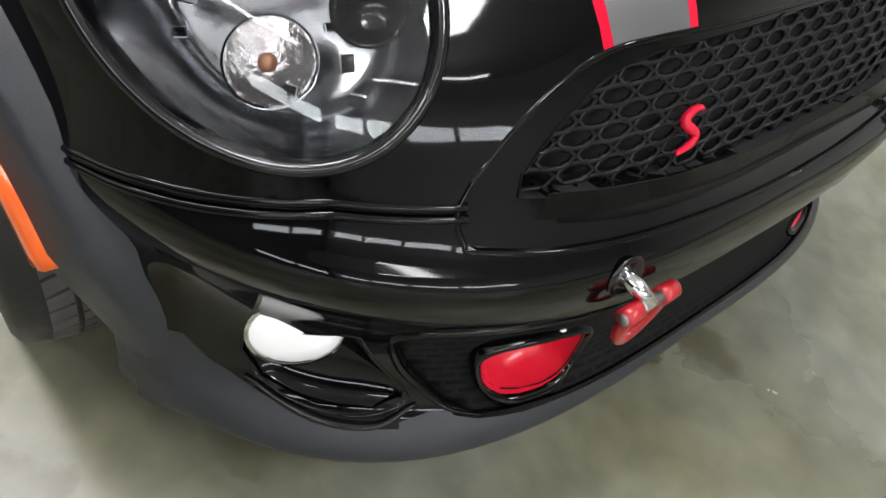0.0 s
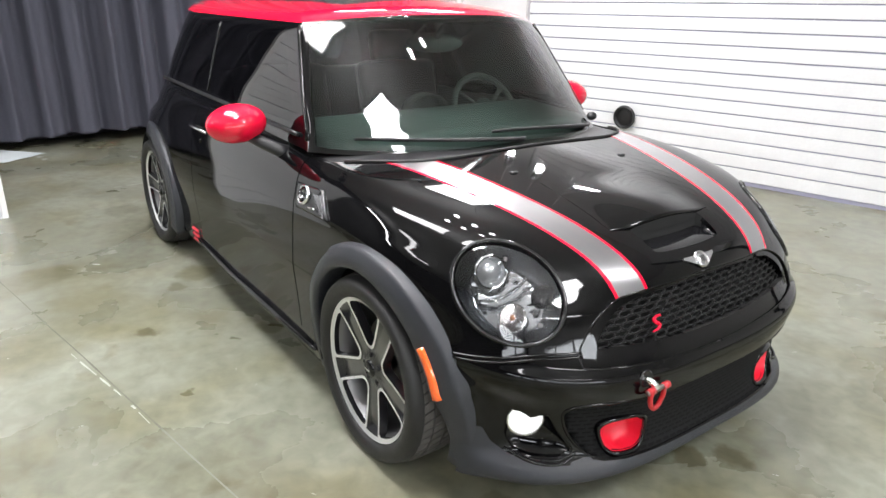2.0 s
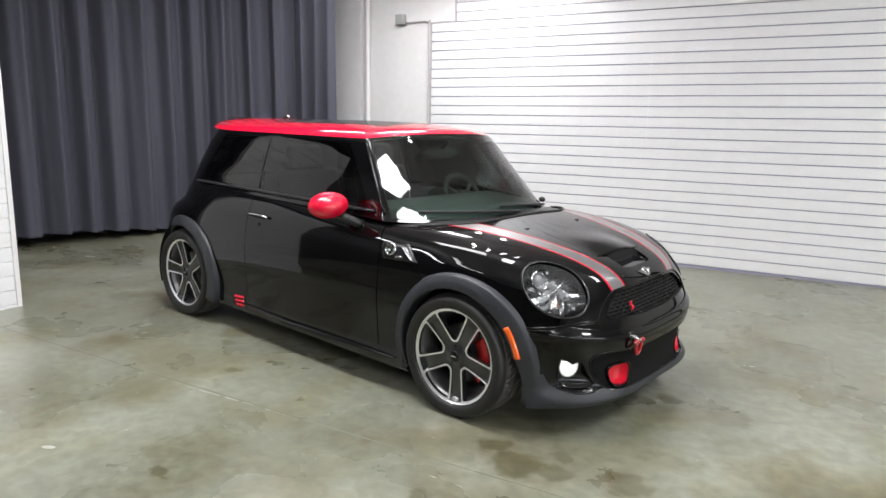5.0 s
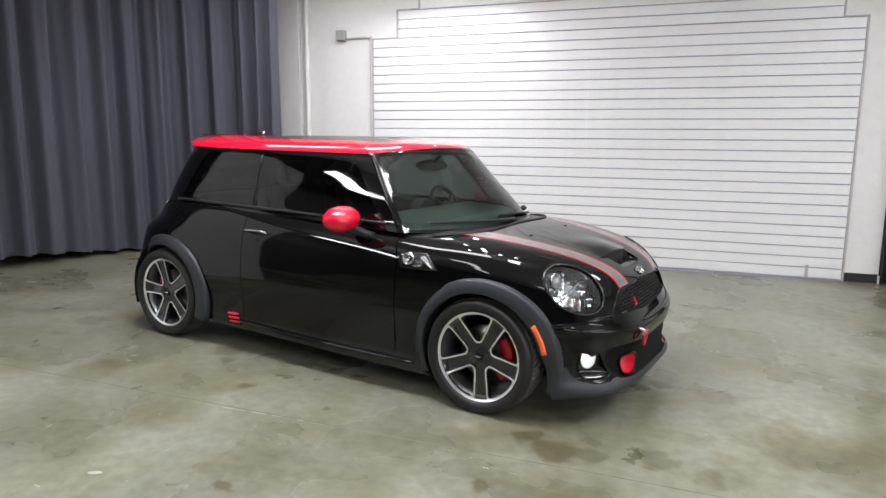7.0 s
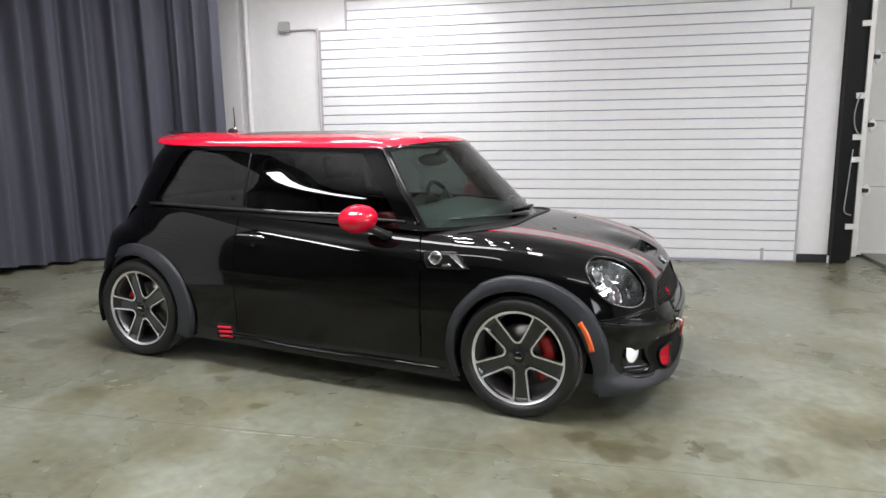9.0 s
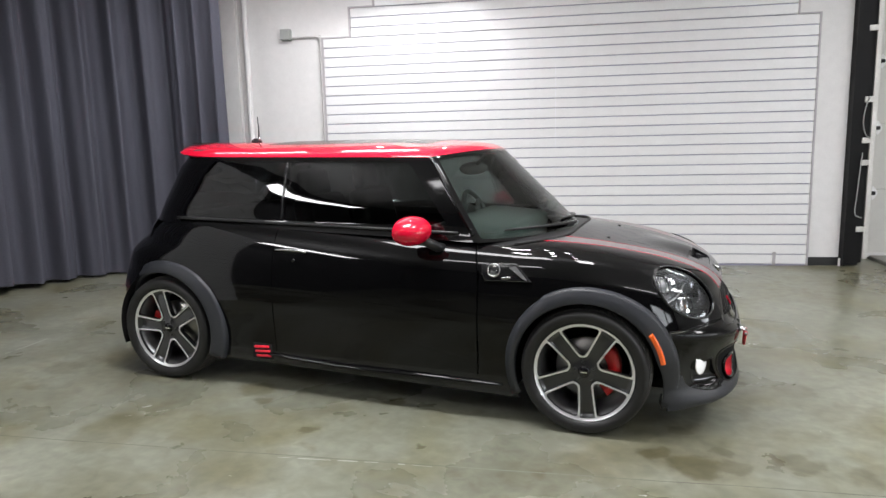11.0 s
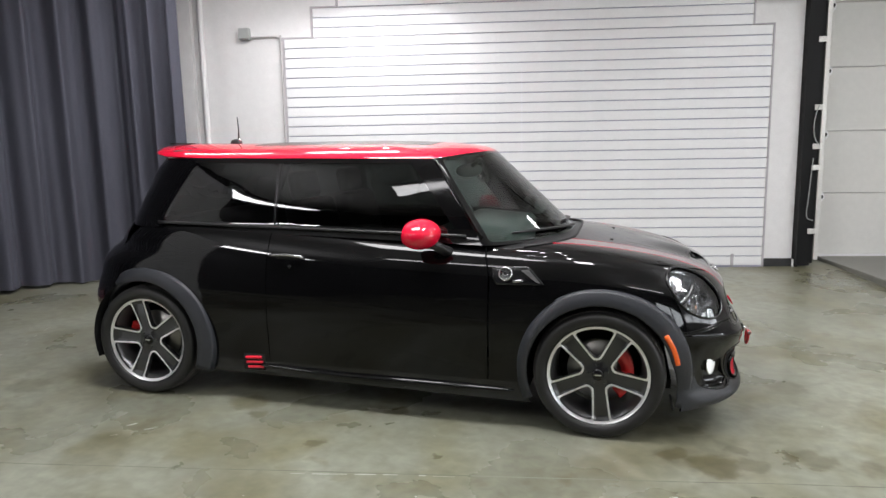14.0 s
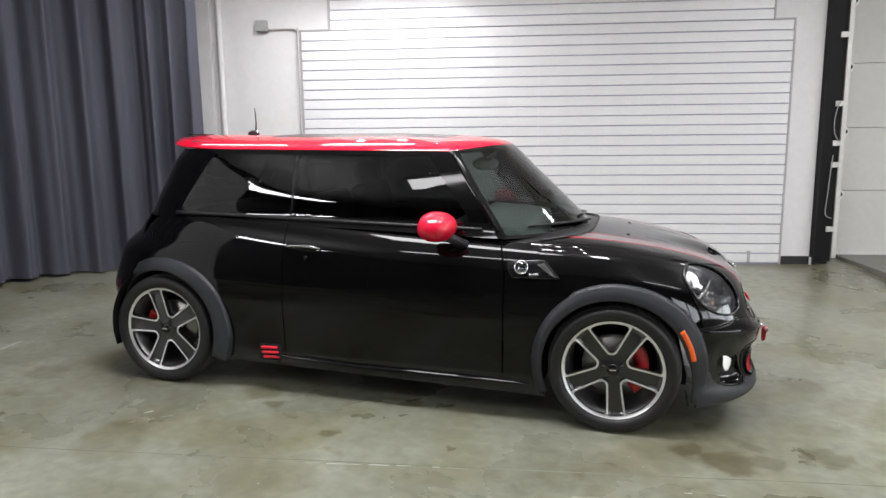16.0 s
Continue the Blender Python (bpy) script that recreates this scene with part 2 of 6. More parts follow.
    r.inputs["From Min"].default_value, r.inputs["From Max"].default_value = 0.3, 0.7
    r.inputs["To Min"].default_value, r.inputs["To Max"].default_value = 0.2, 0.42
    nt.links.new(fac, r.inputs["Value"])
    nt.links.new(r.outputs[0], b.inputs["Roughness"])
    return m


M_FLOOR = floor_material()


def slotted_material():
    """Black plastic with rows of small pressed slots."""
    m = mat("slotted_plastic", (0.014, 0.014, 0.015), 0.8, spec=0.1)
    nt = m.node_tree
    tc = nt.nodes.new("ShaderNodeTexCoord")
    sp, cb = nt.nodes.new("ShaderNodeSeparateXYZ"), nt.nodes.new("ShaderNodeCombineXYZ")
    nt.links.new(tc.outputs["Object"], sp.inputs[0])
    nt.links.new(sp.outputs[1], cb.inputs[0])
    nt.links.new(sp.outputs[2], cb.inputs[1])
    br = nt.nodes.new("ShaderNodeTexBrick")
    for key, value in (("Scale", 1.0), ("Brick Width", 0.030), ("Row Height", 0.014), ("Mortar Size", 0.0042), ("Mortar Smooth", 0.2)):
        br.inputs[key].default_value = value
    br.inputs["Color1"].default_value = br.inputs["Color2"].default_value = (0.006, 0.006, 0.006, 1)
    br.inputs["Mortar"].default_value = (0.012, 0.012, 0.0125, 1)
    nt.links.new(cb.outputs[0], br.inputs["Vector"])
    bp = nt.nodes.new("ShaderNodeBump")
    bp.inputs["Strength"].default_value, bp.inputs["Distance"].default_value = 0.35, 0.004
    nt.links.new(br.outputs["Fac"], bp.inputs["Height"])
    b = nt.nodes["Principled BSDF"]
    nt.links.new(br.outputs["Color"], b.inputs["Base Color"])
    nt.links.new(bp.outputs["Normal"], b.inputs["Normal"])
    return m


M_SLOTTED = slotted_material()


# ---------------------------------------------------------------- mesh tools
def link(name, bm, material, parent=None, label="", smooth=True):
    me = bpy.data.meshes.new(name)
    bm.normal_update()
    bm.to_mesh(me)
    bm.free()
    for p in me.polygons:
        p.use_smooth = smooth
    for one in material if isinstance(material, (list, tuple)) else (material,):
        me.materials.append(one)
    ob = new(name, me)
    if parent:
        ob.parent = parent
    if label:
        ob["label"] = label
    return ob


def part(name, bm, material, parent, label="", smooth=True):
    return link(name, bm, material, parent, label, smooth)


def thing(name, label, category, group="", kind="", m=None):
    ob = tagged(new(name), label, category, group, kind)
    if m is not None:
        ob.matrix_world = m
    return ob


def box(sx, sy, sz, m=Matrix(), bevel=0.0, bm=None, seg=2):
    own = bmesh.new()
    bmesh.ops.create_cube(own, size=1, matrix=Matrix.Diagonal((sx, sy, sz, 1)))
    if bevel:
        bmesh.ops.bevel(own, geom=own.edges[:], offset=bevel, segments=seg, affect="EDGES", profile=0.5)
    bmesh.ops.transform(own, matrix=m, verts=own.verts)
    return join(bm, own)


def join(bm, own):
    if bm is None:
        return own
    me = bpy.data.meshes.new("tmp")
    own.to_mesh(me)
    own.free()
    bm.from_mesh(me)
    bpy.data.meshes.remove(me)
    return bm


def lathe(profile, steps, axis="y", m=Matrix(), bm=None, close=False, arc=(0, 360)):
    """Turns (radius, along) pairs round the y axis."""
    own = bmesh.new()
    full = arc[1] - arc[0] >= 360
    n = steps if full else steps + 1
    rings = []
    for i in range(n):
        a = radians(arc[0] + (arc[1] - arc[0]) * i / steps)
        rings.append([own.verts.new((r * math.cos(a), y, r * math.sin(a))) for r, y in profile])
    for i in range(steps):
        a, b = rings[i], rings[(i + 1) % n]
        for k in range(len(profile) - 1 + (1 if close else 0)):
            k2 = (k + 1) % len(profile)
            own.faces.new((a[k], b[k], b[k2], a[k2]))
    bmesh.ops.remove_doubles(own, verts=own.verts, dist=1e-6)
    bmesh.ops.recalc_face_normals(own, faces=own.faces)
    bmesh.ops.transform(own, matrix=m, verts=own.verts)
    return join(bm, own)


def ball(rx, ry, rz, m=Matrix(), u=24, v=16, bm=None):
    own = bmesh.new()
    bmesh.ops.create_uvsphere(own, u_segments=u, v_segments=v, radius=1, matrix=Matrix.Diagonal((rx, ry, rz, 1)))
    bmesh.ops.transform(own, matrix=m, verts=own.verts)
    return join(bm, own)


def tube(points, radius, sides=8, bm=None, closed=False, flat=1.0):
    own = bmesh.new()
    pts = [Vector(p) for p in points]
    rings = []
    n = len(pts)
    up0 = None
    for i, p in enumerate(pts):
        d = (pts[(i + 1) % n] - pts[i - 1]) if closed else (pts[min(i + 1, n - 1)] - pts[max(i - 1, 0)])
        d.normalize()
        ref = up0 if up0 is not None else (Vector((0, 0, 1)) if abs(d.z) < 0.9 else Vector((1, 0, 0)))
        a = d.cross(ref).normalized()
        b = a.cross(d).normalized()
        up0 = b
        r = radius[i] if isinstance(radius, (list, tuple)) else radius
        rings.append([own.verts.new(p + r * (math.cos(2 * math.pi * k / sides) * a + flat * math.sin(2 * math.pi * k / sides) * b)) for k in range(sides)])
    for i in range(n if closed else n - 1):
        a, b = rings[i], rings[(i + 1) % n]
        for k in range(sides):
            own.faces.new((a[k], a[(k + 1) % sides], b[(k + 1) % sides], b[k]))
    if not closed:
        own.faces.new(rings[0][::-1])
        own.faces.new(rings[-1])
    bmesh.ops.recalc_face_normals(own, faces=own.faces)
    return join(bm, own)


def cut(bm, f):
    """Adds edges where f = 0 crosses the mesh, so that every face lies wholly on one side."""
    val = {}
    for v in bm.verts:
        k = f(v.co)
        val[v] = k
    for e in bm.edges[:]:
        a, b = e.verts
        fa, fb = val[a], val[b]
        if fa * fb < 0:
            t = fa / (fa - fb)
            if t < 0.04:
                val[a] = 0.0
            elif t > 0.96:
                val[b] = 0.0
    for e in bm.edges[:]:
        a, b = e.verts
        fa, fb = val[a], val[b]
        if fa * fb < 0:
            t = fa / (fa - fb)
            place = a.co.lerp(b.co, t)
            lo, hi = 0.0, 1.0
            for _ in range(6):
                mid = (lo + hi) / 2 if not lo < t < hi else t
                fm = f(a.co.lerp(b.co, mid))
                if fm * fa > 0:
                    lo = mid
                else:
                    hi = mid
                t = (lo + hi) / 2
            place = a.co.lerp(b.co, t)
            _, nv = bmesh.utils.edge_split(e, a, t)
            nv.co = place
            val[nv] = 0.0
    for face in bm.faces[:]:
        if any(val[v] > 0 for v in face.verts) and any(val[v] < 0 for v in face.verts):
            zeros = [v for v in face.verts if val[v] == 0.0]
            if len(zeros) >= 2:
                try:
                    bmesh.utils.face_split(face, zeros[0], zeros[1])
                except ValueError:
                    pass


def take(bm, f, remove=True):
    """A new mesh from the faces whose centre has f < 0; they leave the old one."""
    own = bmesh.new()
    seen = {}
    gone = []
    for face in bm.faces:
        c = face.calc_center_median()
        if f(c) < 0:
            gone.append(face)
            vs = []
            for v in face.verts:
                if v not in seen:
                    seen[v] = own.verts.new(v.co)
                vs.append(seen[v])
            nf = own.faces.new(vs)
            nf.material_index = face.material_index
    if remove:
        bmesh.ops.delete(bm, geom=gone, context="FACES")
    return own


def rim_in(bm, depth=0.012, ease=0.0):
    """Folds the open edges of a panel inwards, so that it has a thickness."""
    bm.normal_update()
    edges = [e for e in bm.edges if len(e.link_faces) == 1]
    made = {}
    for e in edges:
        for v in e.verts:
            if v not in made:
                made[v] = bm.verts.new(v.co - v.normal * depth)
    for e in edges:
        a, b = e.verts
        loop = e.link_loops[0]
        if loop.vert is b:
            a, b = b, a
        nf = bm.faces.new((b, a, made[a], made[b]))
        nf.material_index = e.link_faces[0].material_index
        nf.smooth = True
        e.smooth = False


def smooth_max(*values, k=0.02):
    top = max(values)
    return top + k * math.log(sum(math.exp((v - top) / k) for v in values))


def mirror_y(bm):
    geom = bm.verts[:] + bm.edges[:] + bm.faces[:]
    d = bmesh.ops.duplicate(bm, geom=geom)
    vs = [g for g in d["geom"] if isinstance(g, bmesh.types.BMVert)]
    fs = [g for g in d["geom"] if isinstance(g, bmesh.types.BMFace)]
    for v in vs:
        v.co.y = -v.co.y
    bmesh.ops.reverse_faces(bm, faces=fs)


def spline(keys, n):
    """Catmull-Rom through the rows of keys, n steps between two."""
    k = np.array(keys, float)
    k = np.vstack([2 * k[0] - k[1], k, 2 * k[-1] - k[-2]])
    out = []
    for i in range(1, len(k) - 2):
        p0, p1, p2, p3 = k[i - 1 : i + 3]
        for s in range(n):
            t = s / n
            out.append(0.5 * (2 * p1 + (p2 - p0) * t + (2 * p0 - 5 * p1 + 4 * p2 - p3) * t * t + (3 * p1 - p0 - 3 * p2 + p3) * t**3))
    out.append(k[-2])
    return np.array(out)


def resample(xy, n):
    d = np.r_[0, np.cumsum(np.hypot(*np.diff(xy, axis=0).T))]
    s = np.linspace(0, d[-1], n)
    return np.stack([np.interp(s, d, xy[:, 0]), np.interp(s, d, xy[:, 1])], 1)


def dome(levels, steps, nf=46, ns=56, nr=26, bowed=False):
    """A shell from stacked half outlines, nose to tail, and its mirror half. A level: nose x, half width, tail x, height at nose, at the front
    wheel, at the rear wheel and at the tail, start and end of the straight side, squareness of nose and tail. A bowed nose meets the side in a corner."""
    bm = bmesh.new()
    rows = []
    for xf, w, xr, zf, z1, z2, zr, s1, s2, pf, pr in spline(levels, steps):
        th = np.linspace(0, math.pi / 2, 300)
        front = np.stack([s1 + (xf - s1) * np.cos(th) ** (2 / pf), w * np.sin(th) ** (2 / pf)], 1)
        if bowed:
            yy = np.linspace(0, 1, 300)
            front = np.stack([s1 + (xf - s1) * (1 - yy**pf), w * yy], 1)
        rear = np.stack([s2 + (xr - s2) * np.sin(th) ** (2 / pr), w * np.cos(th) ** (2 / pr)], 1)
        f, r = resample(front, nf), resample(rear, nr)
        side = np.stack([np.linspace(s1, s2, ns), np.full(ns, w)], 1)
        row = []
        for x, y in f[:-1]:
            q = (y / max(w, 1e-6)) ** 2
            row.append((x, y, zf + (z1 - zf) * q))
        for x, y in side:
            q = (x - s1) / (s2 - s1)
            row.append((x, y, z1 + (z2 - z1) * q))
        for x, y in r[1:]:
            q = (y / max(w, 1e-6)) ** 2
            row.append((x, y, zr + (z2 - zr) * q))
        rows.append(row)
    half = [[bm.verts.new((x, -y, z)) for x, y, z in row] for row in rows]
    for a, b in zip(half, half[1:]):
        for i in range(len(a) - 1):
            bm.faces.new((a[i], b[i], b[i + 1], a[i + 1]))
    mirror_y(bm)
    bmesh.ops.remove_doubles(bm, verts=bm.verts, dist=0.0004)
    bmesh.ops.recalc_face_normals(bm, faces=bm.faces)
    return bm


# ---------------------------------------------------------------- the room
# p runs along the slat wall, q towards it; the hall leans a little against the floor the car stands on.
ROOM = Matrix.Rotation(radians(10.05), 4, "Z") @ Matrix.Rotation(radians(-0.8), 4, "Y")
WALL_Q, CEIL, LAMP_Z, PITCH, SLAT0 = 3.60, 4.3, 3.35, 0.1044, 0.060


def floor_height(x, y):
    p, q = x * 0.985 + y * 0.1745, -x * 0.1745 + y * 0.985
    ramp = min(max((q - 0.9) / 2.7, 0), 1)
    return ramp * min(max(0.030 + 0.022 * p, 0.0), 0.085)


fl = bmesh.new()
bmesh.ops.create_grid(fl, x_segments=90, y_segments=90, size=10.5)
for v in fl.verts:
    v.co.z = floor_height(v.co.x, v.co.y)
floor_ob = tagged(link("floor", fl, M_FLOOR), "stained grey-green polished concrete floor", "floor", kind="structure")
# a filled joint across the floor
jt = bmesh.new()
rows_j = []
for i in range(121):
    u = -6.0 + 12.0 * i / 120
    px, py = u * 0.982, -1.236 + u * 0.190 + 0.006 * noise.noise((u * 2, 0, 4))
    w = 0.0025 + 0.005 * abs(noise.noise((u * 5, 2, 0)))
    rows_j.append([jt.verts.new((px, py + o * w, floor_height(px, py) + 0.0008)) for o in (-1, 1)])
for a, b in zip(rows_j, rows_j[1:]):
    jt.faces.new((a[0], b[0], b[1], a[1]))
part("joint", jt, M_JOINT, floor_ob, "filled joint in the concrete", smooth=False)


def room_mesh(p0, p1, q0, q1, z0, z1, bevel=0.0, bm=None):
    return box(p1 - p0, q1 - q0, z1 - z0, Matrix.Translation(((p0 + p1) / 2, (q0 + q1) / 2, (z0 + z1) / 2)), bevel, bm)


def room_box(name, p0, p1, q0, q1, z0, z1, material, label, category, bevel=0.0, kind="structure"):
    ob = link(name, room_mesh(p0, p1, q0, q1, z0, z1, bevel), material, smooth=False)
    ob.matrix_world = ROOM
    return tagged(ob, label, category, kind=kind)


room_box("wall_north", -7.5, 2.53, WALL_Q + 0.004, WALL_Q + 0.2, -0.3, CEIL, M_WHITE, "plain white painted hall wall", "wall")
room_box("wall_pier", -4.7, -3.93, WALL_Q - 0.06, WALL_Q + 0.003, -0.1, CEIL, M_WHITE, "shallow white painted wall pier", "wall")
# the walls ahead of and beside the car: daylight windows, seen only in the paint
SILL_Z, HEAD_Z = 1.30, 1.95
EAST, SOUTH = ((-8.1, -6.2), (-6.1, -4.2), (-4.1, -2.2), (-2.1, -0.2)), ((3.4, 5.3), (5.4, 7.3))


def windowed_wall(name, spans, a0, a1, face, material, label, first):
    """A wall with a row of windows; face(a, b, out0, out1, z0, z1) lays a block along it."""
    wall = face(a0, a1, 0.0, 0.2, -0.3, SILL_Z)
    face(a0, a1, 0.0, 0.2, HEAD_Z, CEIL, wall)
    for u, v in zip((a0,) + tuple(w[1] for w in spans), tuple(w[0] for w in spans) + (a1,)):
        face(u, v, 0.0, 0.2, SILL_Z, HEAD_Z, wall)
    tagged(link(name, wall, material, smooth=False), label, "wall", kind="structure").matrix_world = ROOM
    for k, (u, v) in enumerate(spans):
        win = thing("window_%d" % (first + k), "plain daylight window in a painted wall", "window", kind="structure", m=ROOM)
        frame_bm = face(u, v, 0.06, 0.12, SILL_Z, SILL_Z + 0.04)
        for b0, b1, z0, z1 in ((u, v, HEAD_Z - 0.04, HEAD_Z), (u, u + 0.04, SILL_Z + 0.04, HEAD_Z - 0.04), (v - 0.04, v, SILL_Z + 0.04, HEAD_Z - 0.04)):
            face(b0, b1, 0.06, 0.12, z0, z1, frame_bm)
        part("window_frame", frame_bm, M_WHITE, win, smooth=False)


windowed_wall("wall_east", EAST, -8.5, 5.2, lambda a, b, o0, o1, z0, z1, bm=None: room_mesh(7.6 + o0, 7.6 + o1, a, b, z0, z1, bm=bm), M_WHITE, "plain white painted hall wall with windows", 1)
windowed_wall("wall_south", SOUTH, -7.5, 7.6, lambda a, b, o0, o1, z0, z1, bm=None: room_mesh(a, b, -8.5 - o1, -8.5 - o0, z0, z1, bm=bm), M_DIM, "unseen dark grey wall that keeps the space behind the curtain dark with windows", 5)
room_box("backdrop", 8.30, 8.32, -9.5, 1.0, 0.8, 2.5, M_SKY, "pale bright overcast daylight beyond the windows", "backdrop")
room_box("backdrop", 2.2, 8.0, -9.22, -9.2, 0.8, 2.5, M_SKY, "pale bright overcast daylight beyond the windows", "backdrop")
# unseen wall, added close and dark so little light shows under the curtain
room_box("wall_west", -6.4, -6.2, -8.5, 3.6, -0.3, CEIL, M_DIM, "unseen dark grey wall that keeps the space behind the curtain dark", "wall")
room_box("wall_return", 2.53, 2.62, WALL_Q + 0.03, 5.2, -0.3, CEIL, M_WHITE, "white painted wall return beside the door", "wall")
room_box("wall_lintel", 2.62, 7.6, 4.75, 5.2, -0.3, CEIL, M_WHITE, "white painted wall behind the door", "wall")
room_box("ceiling", -7.7, 7.8, -8.7, 5.2, CEIL, CEIL + 0.2, M_CEIL, "plain grey hall ceiling", "ceiling")
room_box("baseboard", 2.225, 2.53, WALL_Q - 0.012, WALL_Q + 0.003, 0.0, 0.135, M_DARK, "black rubber skirting strip", "baseboard")

# slat boards: every slat a piece of its own before a recessed backing
SLAT_MESH = {}


def slat_mesh(length, gap=0.010):
    key = (round(length, 3), gap)
    if key not in SLAT_MESH:
        bm = box(length, 0.018, PITCH - gap, Matrix(), 0.003, seg=1)
        me = bpy.data.meshes.new("slat")
        bm.to_mesh(me)
        bm.free()
        me.materials.append(M_SLAT)
        SLAT_MESH[key] = me
    return SLAT_MESH[key]


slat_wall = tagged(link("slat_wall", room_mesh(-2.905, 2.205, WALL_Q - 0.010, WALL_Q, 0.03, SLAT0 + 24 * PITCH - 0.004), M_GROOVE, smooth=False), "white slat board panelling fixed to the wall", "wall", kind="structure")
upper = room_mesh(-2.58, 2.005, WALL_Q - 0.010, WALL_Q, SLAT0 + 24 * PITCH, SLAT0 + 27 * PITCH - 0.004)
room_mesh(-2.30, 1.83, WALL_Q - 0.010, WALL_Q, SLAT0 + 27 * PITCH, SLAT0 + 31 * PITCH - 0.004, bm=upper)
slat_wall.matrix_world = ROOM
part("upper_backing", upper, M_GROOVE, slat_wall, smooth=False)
for r in range(31):
    p0, p1 = (-2.91, 2.21) if r < 24 else (-2.585, 2.01) if r < 27 else (-2.305, 1.835)
    ob = new("slat", slat_mesh(p1 - p0))
    ob.parent = slat_wall
    ob.location = ((p0 + p1) / 2, WALL_Q - 0.018, SLAT0 + (r + 0.5) * PITCH)
# grey edge trims of the stepped panel
for p0, p1, z0, z1 in ((-2.935, -2.912, 0.03, 24.0), (-2.935, -2.588, 24.0, 24.16), (-2.612, -2.588, 24.16, 27.0), (-2.612, -2.308, 27.0, 27.16), (-2.332, -2.308, 27.16, 31.0), (2.213, 2.232, 0.03, 24.0), (2.013, 2.232, 24.0, 24.14), (2.013, 2.030, 24.14, 27.0)):
    za = z0 if z0 < 1 else SLAT0 + z0 * PITCH
    part("edge_trim", room_mesh(p0, p1, WALL_Q - 0.024, WALL_Q - 0.002, za, SLAT0 + z1 * PITCH), M_TRIM, slat_wall, "grey edge strip", smooth=False)
part("corner_post", room_mesh(1.885, 1.915, WALL_Q - 0.034, WALL_Q - 0.027, 0.05, 0.19), M_TRIM, slat_wall, "short grey metal bracket", smooth=False)

part("scuff", room_mesh(-0.352, -0.347, WALL_Q - 0.0285, WALL_Q - 0.0268, 1.30, 2.19), M_PGROOVE, slat_wall, "thin grey vertical scuff", smooth=False)

# partition at the hall's side, its slats facing the car
partition = tagged(link("partition", room_mesh(-3.74, -3.675, -1.92, -0.92, -0.06, 2.32), M_PGROOVE, smooth=False), "white slat board partition standing on the floor", "partition", kind="structure")
partition.matrix_world = ROOM
for r in range(22):
    ob = new("slat", slat_mesh(0.98, 0.004))
    ob.parent = partition
    ob.matrix_local = Matrix.Translation((-3.669, -1.43, -0.03 + (r + 0.5) * PITCH)) @ Matrix.Rotation(radians(90), 4, "Z")
part("edge_trim", room_mesh(-3.745, -3.652, -0.94, -0.905, -0.06, 2.32, 0.004), M_WHITE, partition, "white end strip", smooth=False)

# wall box with its conduit, pipe
wall_box = thing("wall_box", "small grey junction box on the white wall", "junction box", m=ROOM)
part("box", room_mesh(-3.40, -3.285, WALL_Q - 0.07, WALL_Q + 0.002, 2.57, 2.69, 0.006), M_BOX, wall_box, smooth=False)
part("lid", room_mesh(-3.395, -3.29, WALL_Q - 0.078, WALL_Q - 0.070, 2.575, 2.685, 0.003), M_BOX, wall_box, smooth=False)
run = [(-3.29, 2.595), (-3.05, 2.597), (-2.985, 2.590), (-2.958, 2.565), (-2.950, 2.52), (-2.948, 1.5), (-2.948, 0.06)]
conduit = tagged(link("conduit", tube([(p, WALL_Q - 0.018, z) for p, z in spline(run, 6)], 0.011, 8), M_PIPE), "thin painted conduit bending down along the wall", "conduit")
conduit.matrix_world = ROOM
pipe = tagged(link("pipe", lathe([(0.032, 0.0), (0.032, 3.4)], 20, m=Matrix.Translation((-3.82, WALL_Q - 0.05, 0.02)) @ Matrix.Rotation(radians(90), 4, "X")), M_WHITE), "white painted vertical pipe on the wall", "pipe")
pipe.matrix_world = ROOM
port = thing("wall_port", "round black rubber port low on the slat board", "port", m=ROOM @ Matrix.Translation((-1.775, WALL_Q - 0.03, 0.455)))
part("ring", lathe([(0.085, 0.0), (0.10, -0.012), (0.105, -0.03), (0.10, -0.045), (0.088, -0.05), (0.075, -0.04), (0.07, 0.0)], 32), M_DARK, port)
part("flap", lathe([(0.0, -0.03), (0.04, -0.032), (0.08, -0.02)], 32), M_RUBBER, port)

# steel post, door track and garage door
post = thing("steel_post", "black steel post beside the garage door", "post", m=ROOM)
part("web", room_mesh(2.535, 2.70, WALL_Q - 0.03, WALL_Q + 0.029, 0.06, CEIL - 0.01), M_POST, post, smooth=False)
part("flange", room_mesh(2.535, 2.552, WALL_Q - 0.10, WALL_Q - 0.031, 0.06, CEIL - 0.01), M_POST, post, smooth=False)
part("foot_plate", room_mesh(2.515, 2.533, WALL_Q - 0.05, WALL_Q - 0.031, 0.05, 0.13), M_WHITE, post, "chipped white foot piece", smooth=False)
track = thing("door_track", "white steel door track with brackets", "track", m=ROOM)
part("rail", room_mesh(2.742, 2.790, WALL_Q - 0.02, WALL_Q + 0.06, 0.12, CEIL - 0.02, 0.004), M_RAIL, track, smooth=False)
# solid black block painting the shade between post and rail
part("gap_shade", room_mesh(2.704, 2.741, WALL_Q + 0.0, WALL_Q + 0.2, 0.08, CEIL - 0.02), M_VOID, track, smooth=False)
for z in (0.43, 1.10, 1.32, 1.72, 2.40):
    part("bracket", room_mesh(2.66, 2.745, WALL_Q - 0.045, WALL_Q - 0.032, z - 0.028, z + 0.028, 0.003), M_RAIL, track, "small steel bracket", smooth=False)
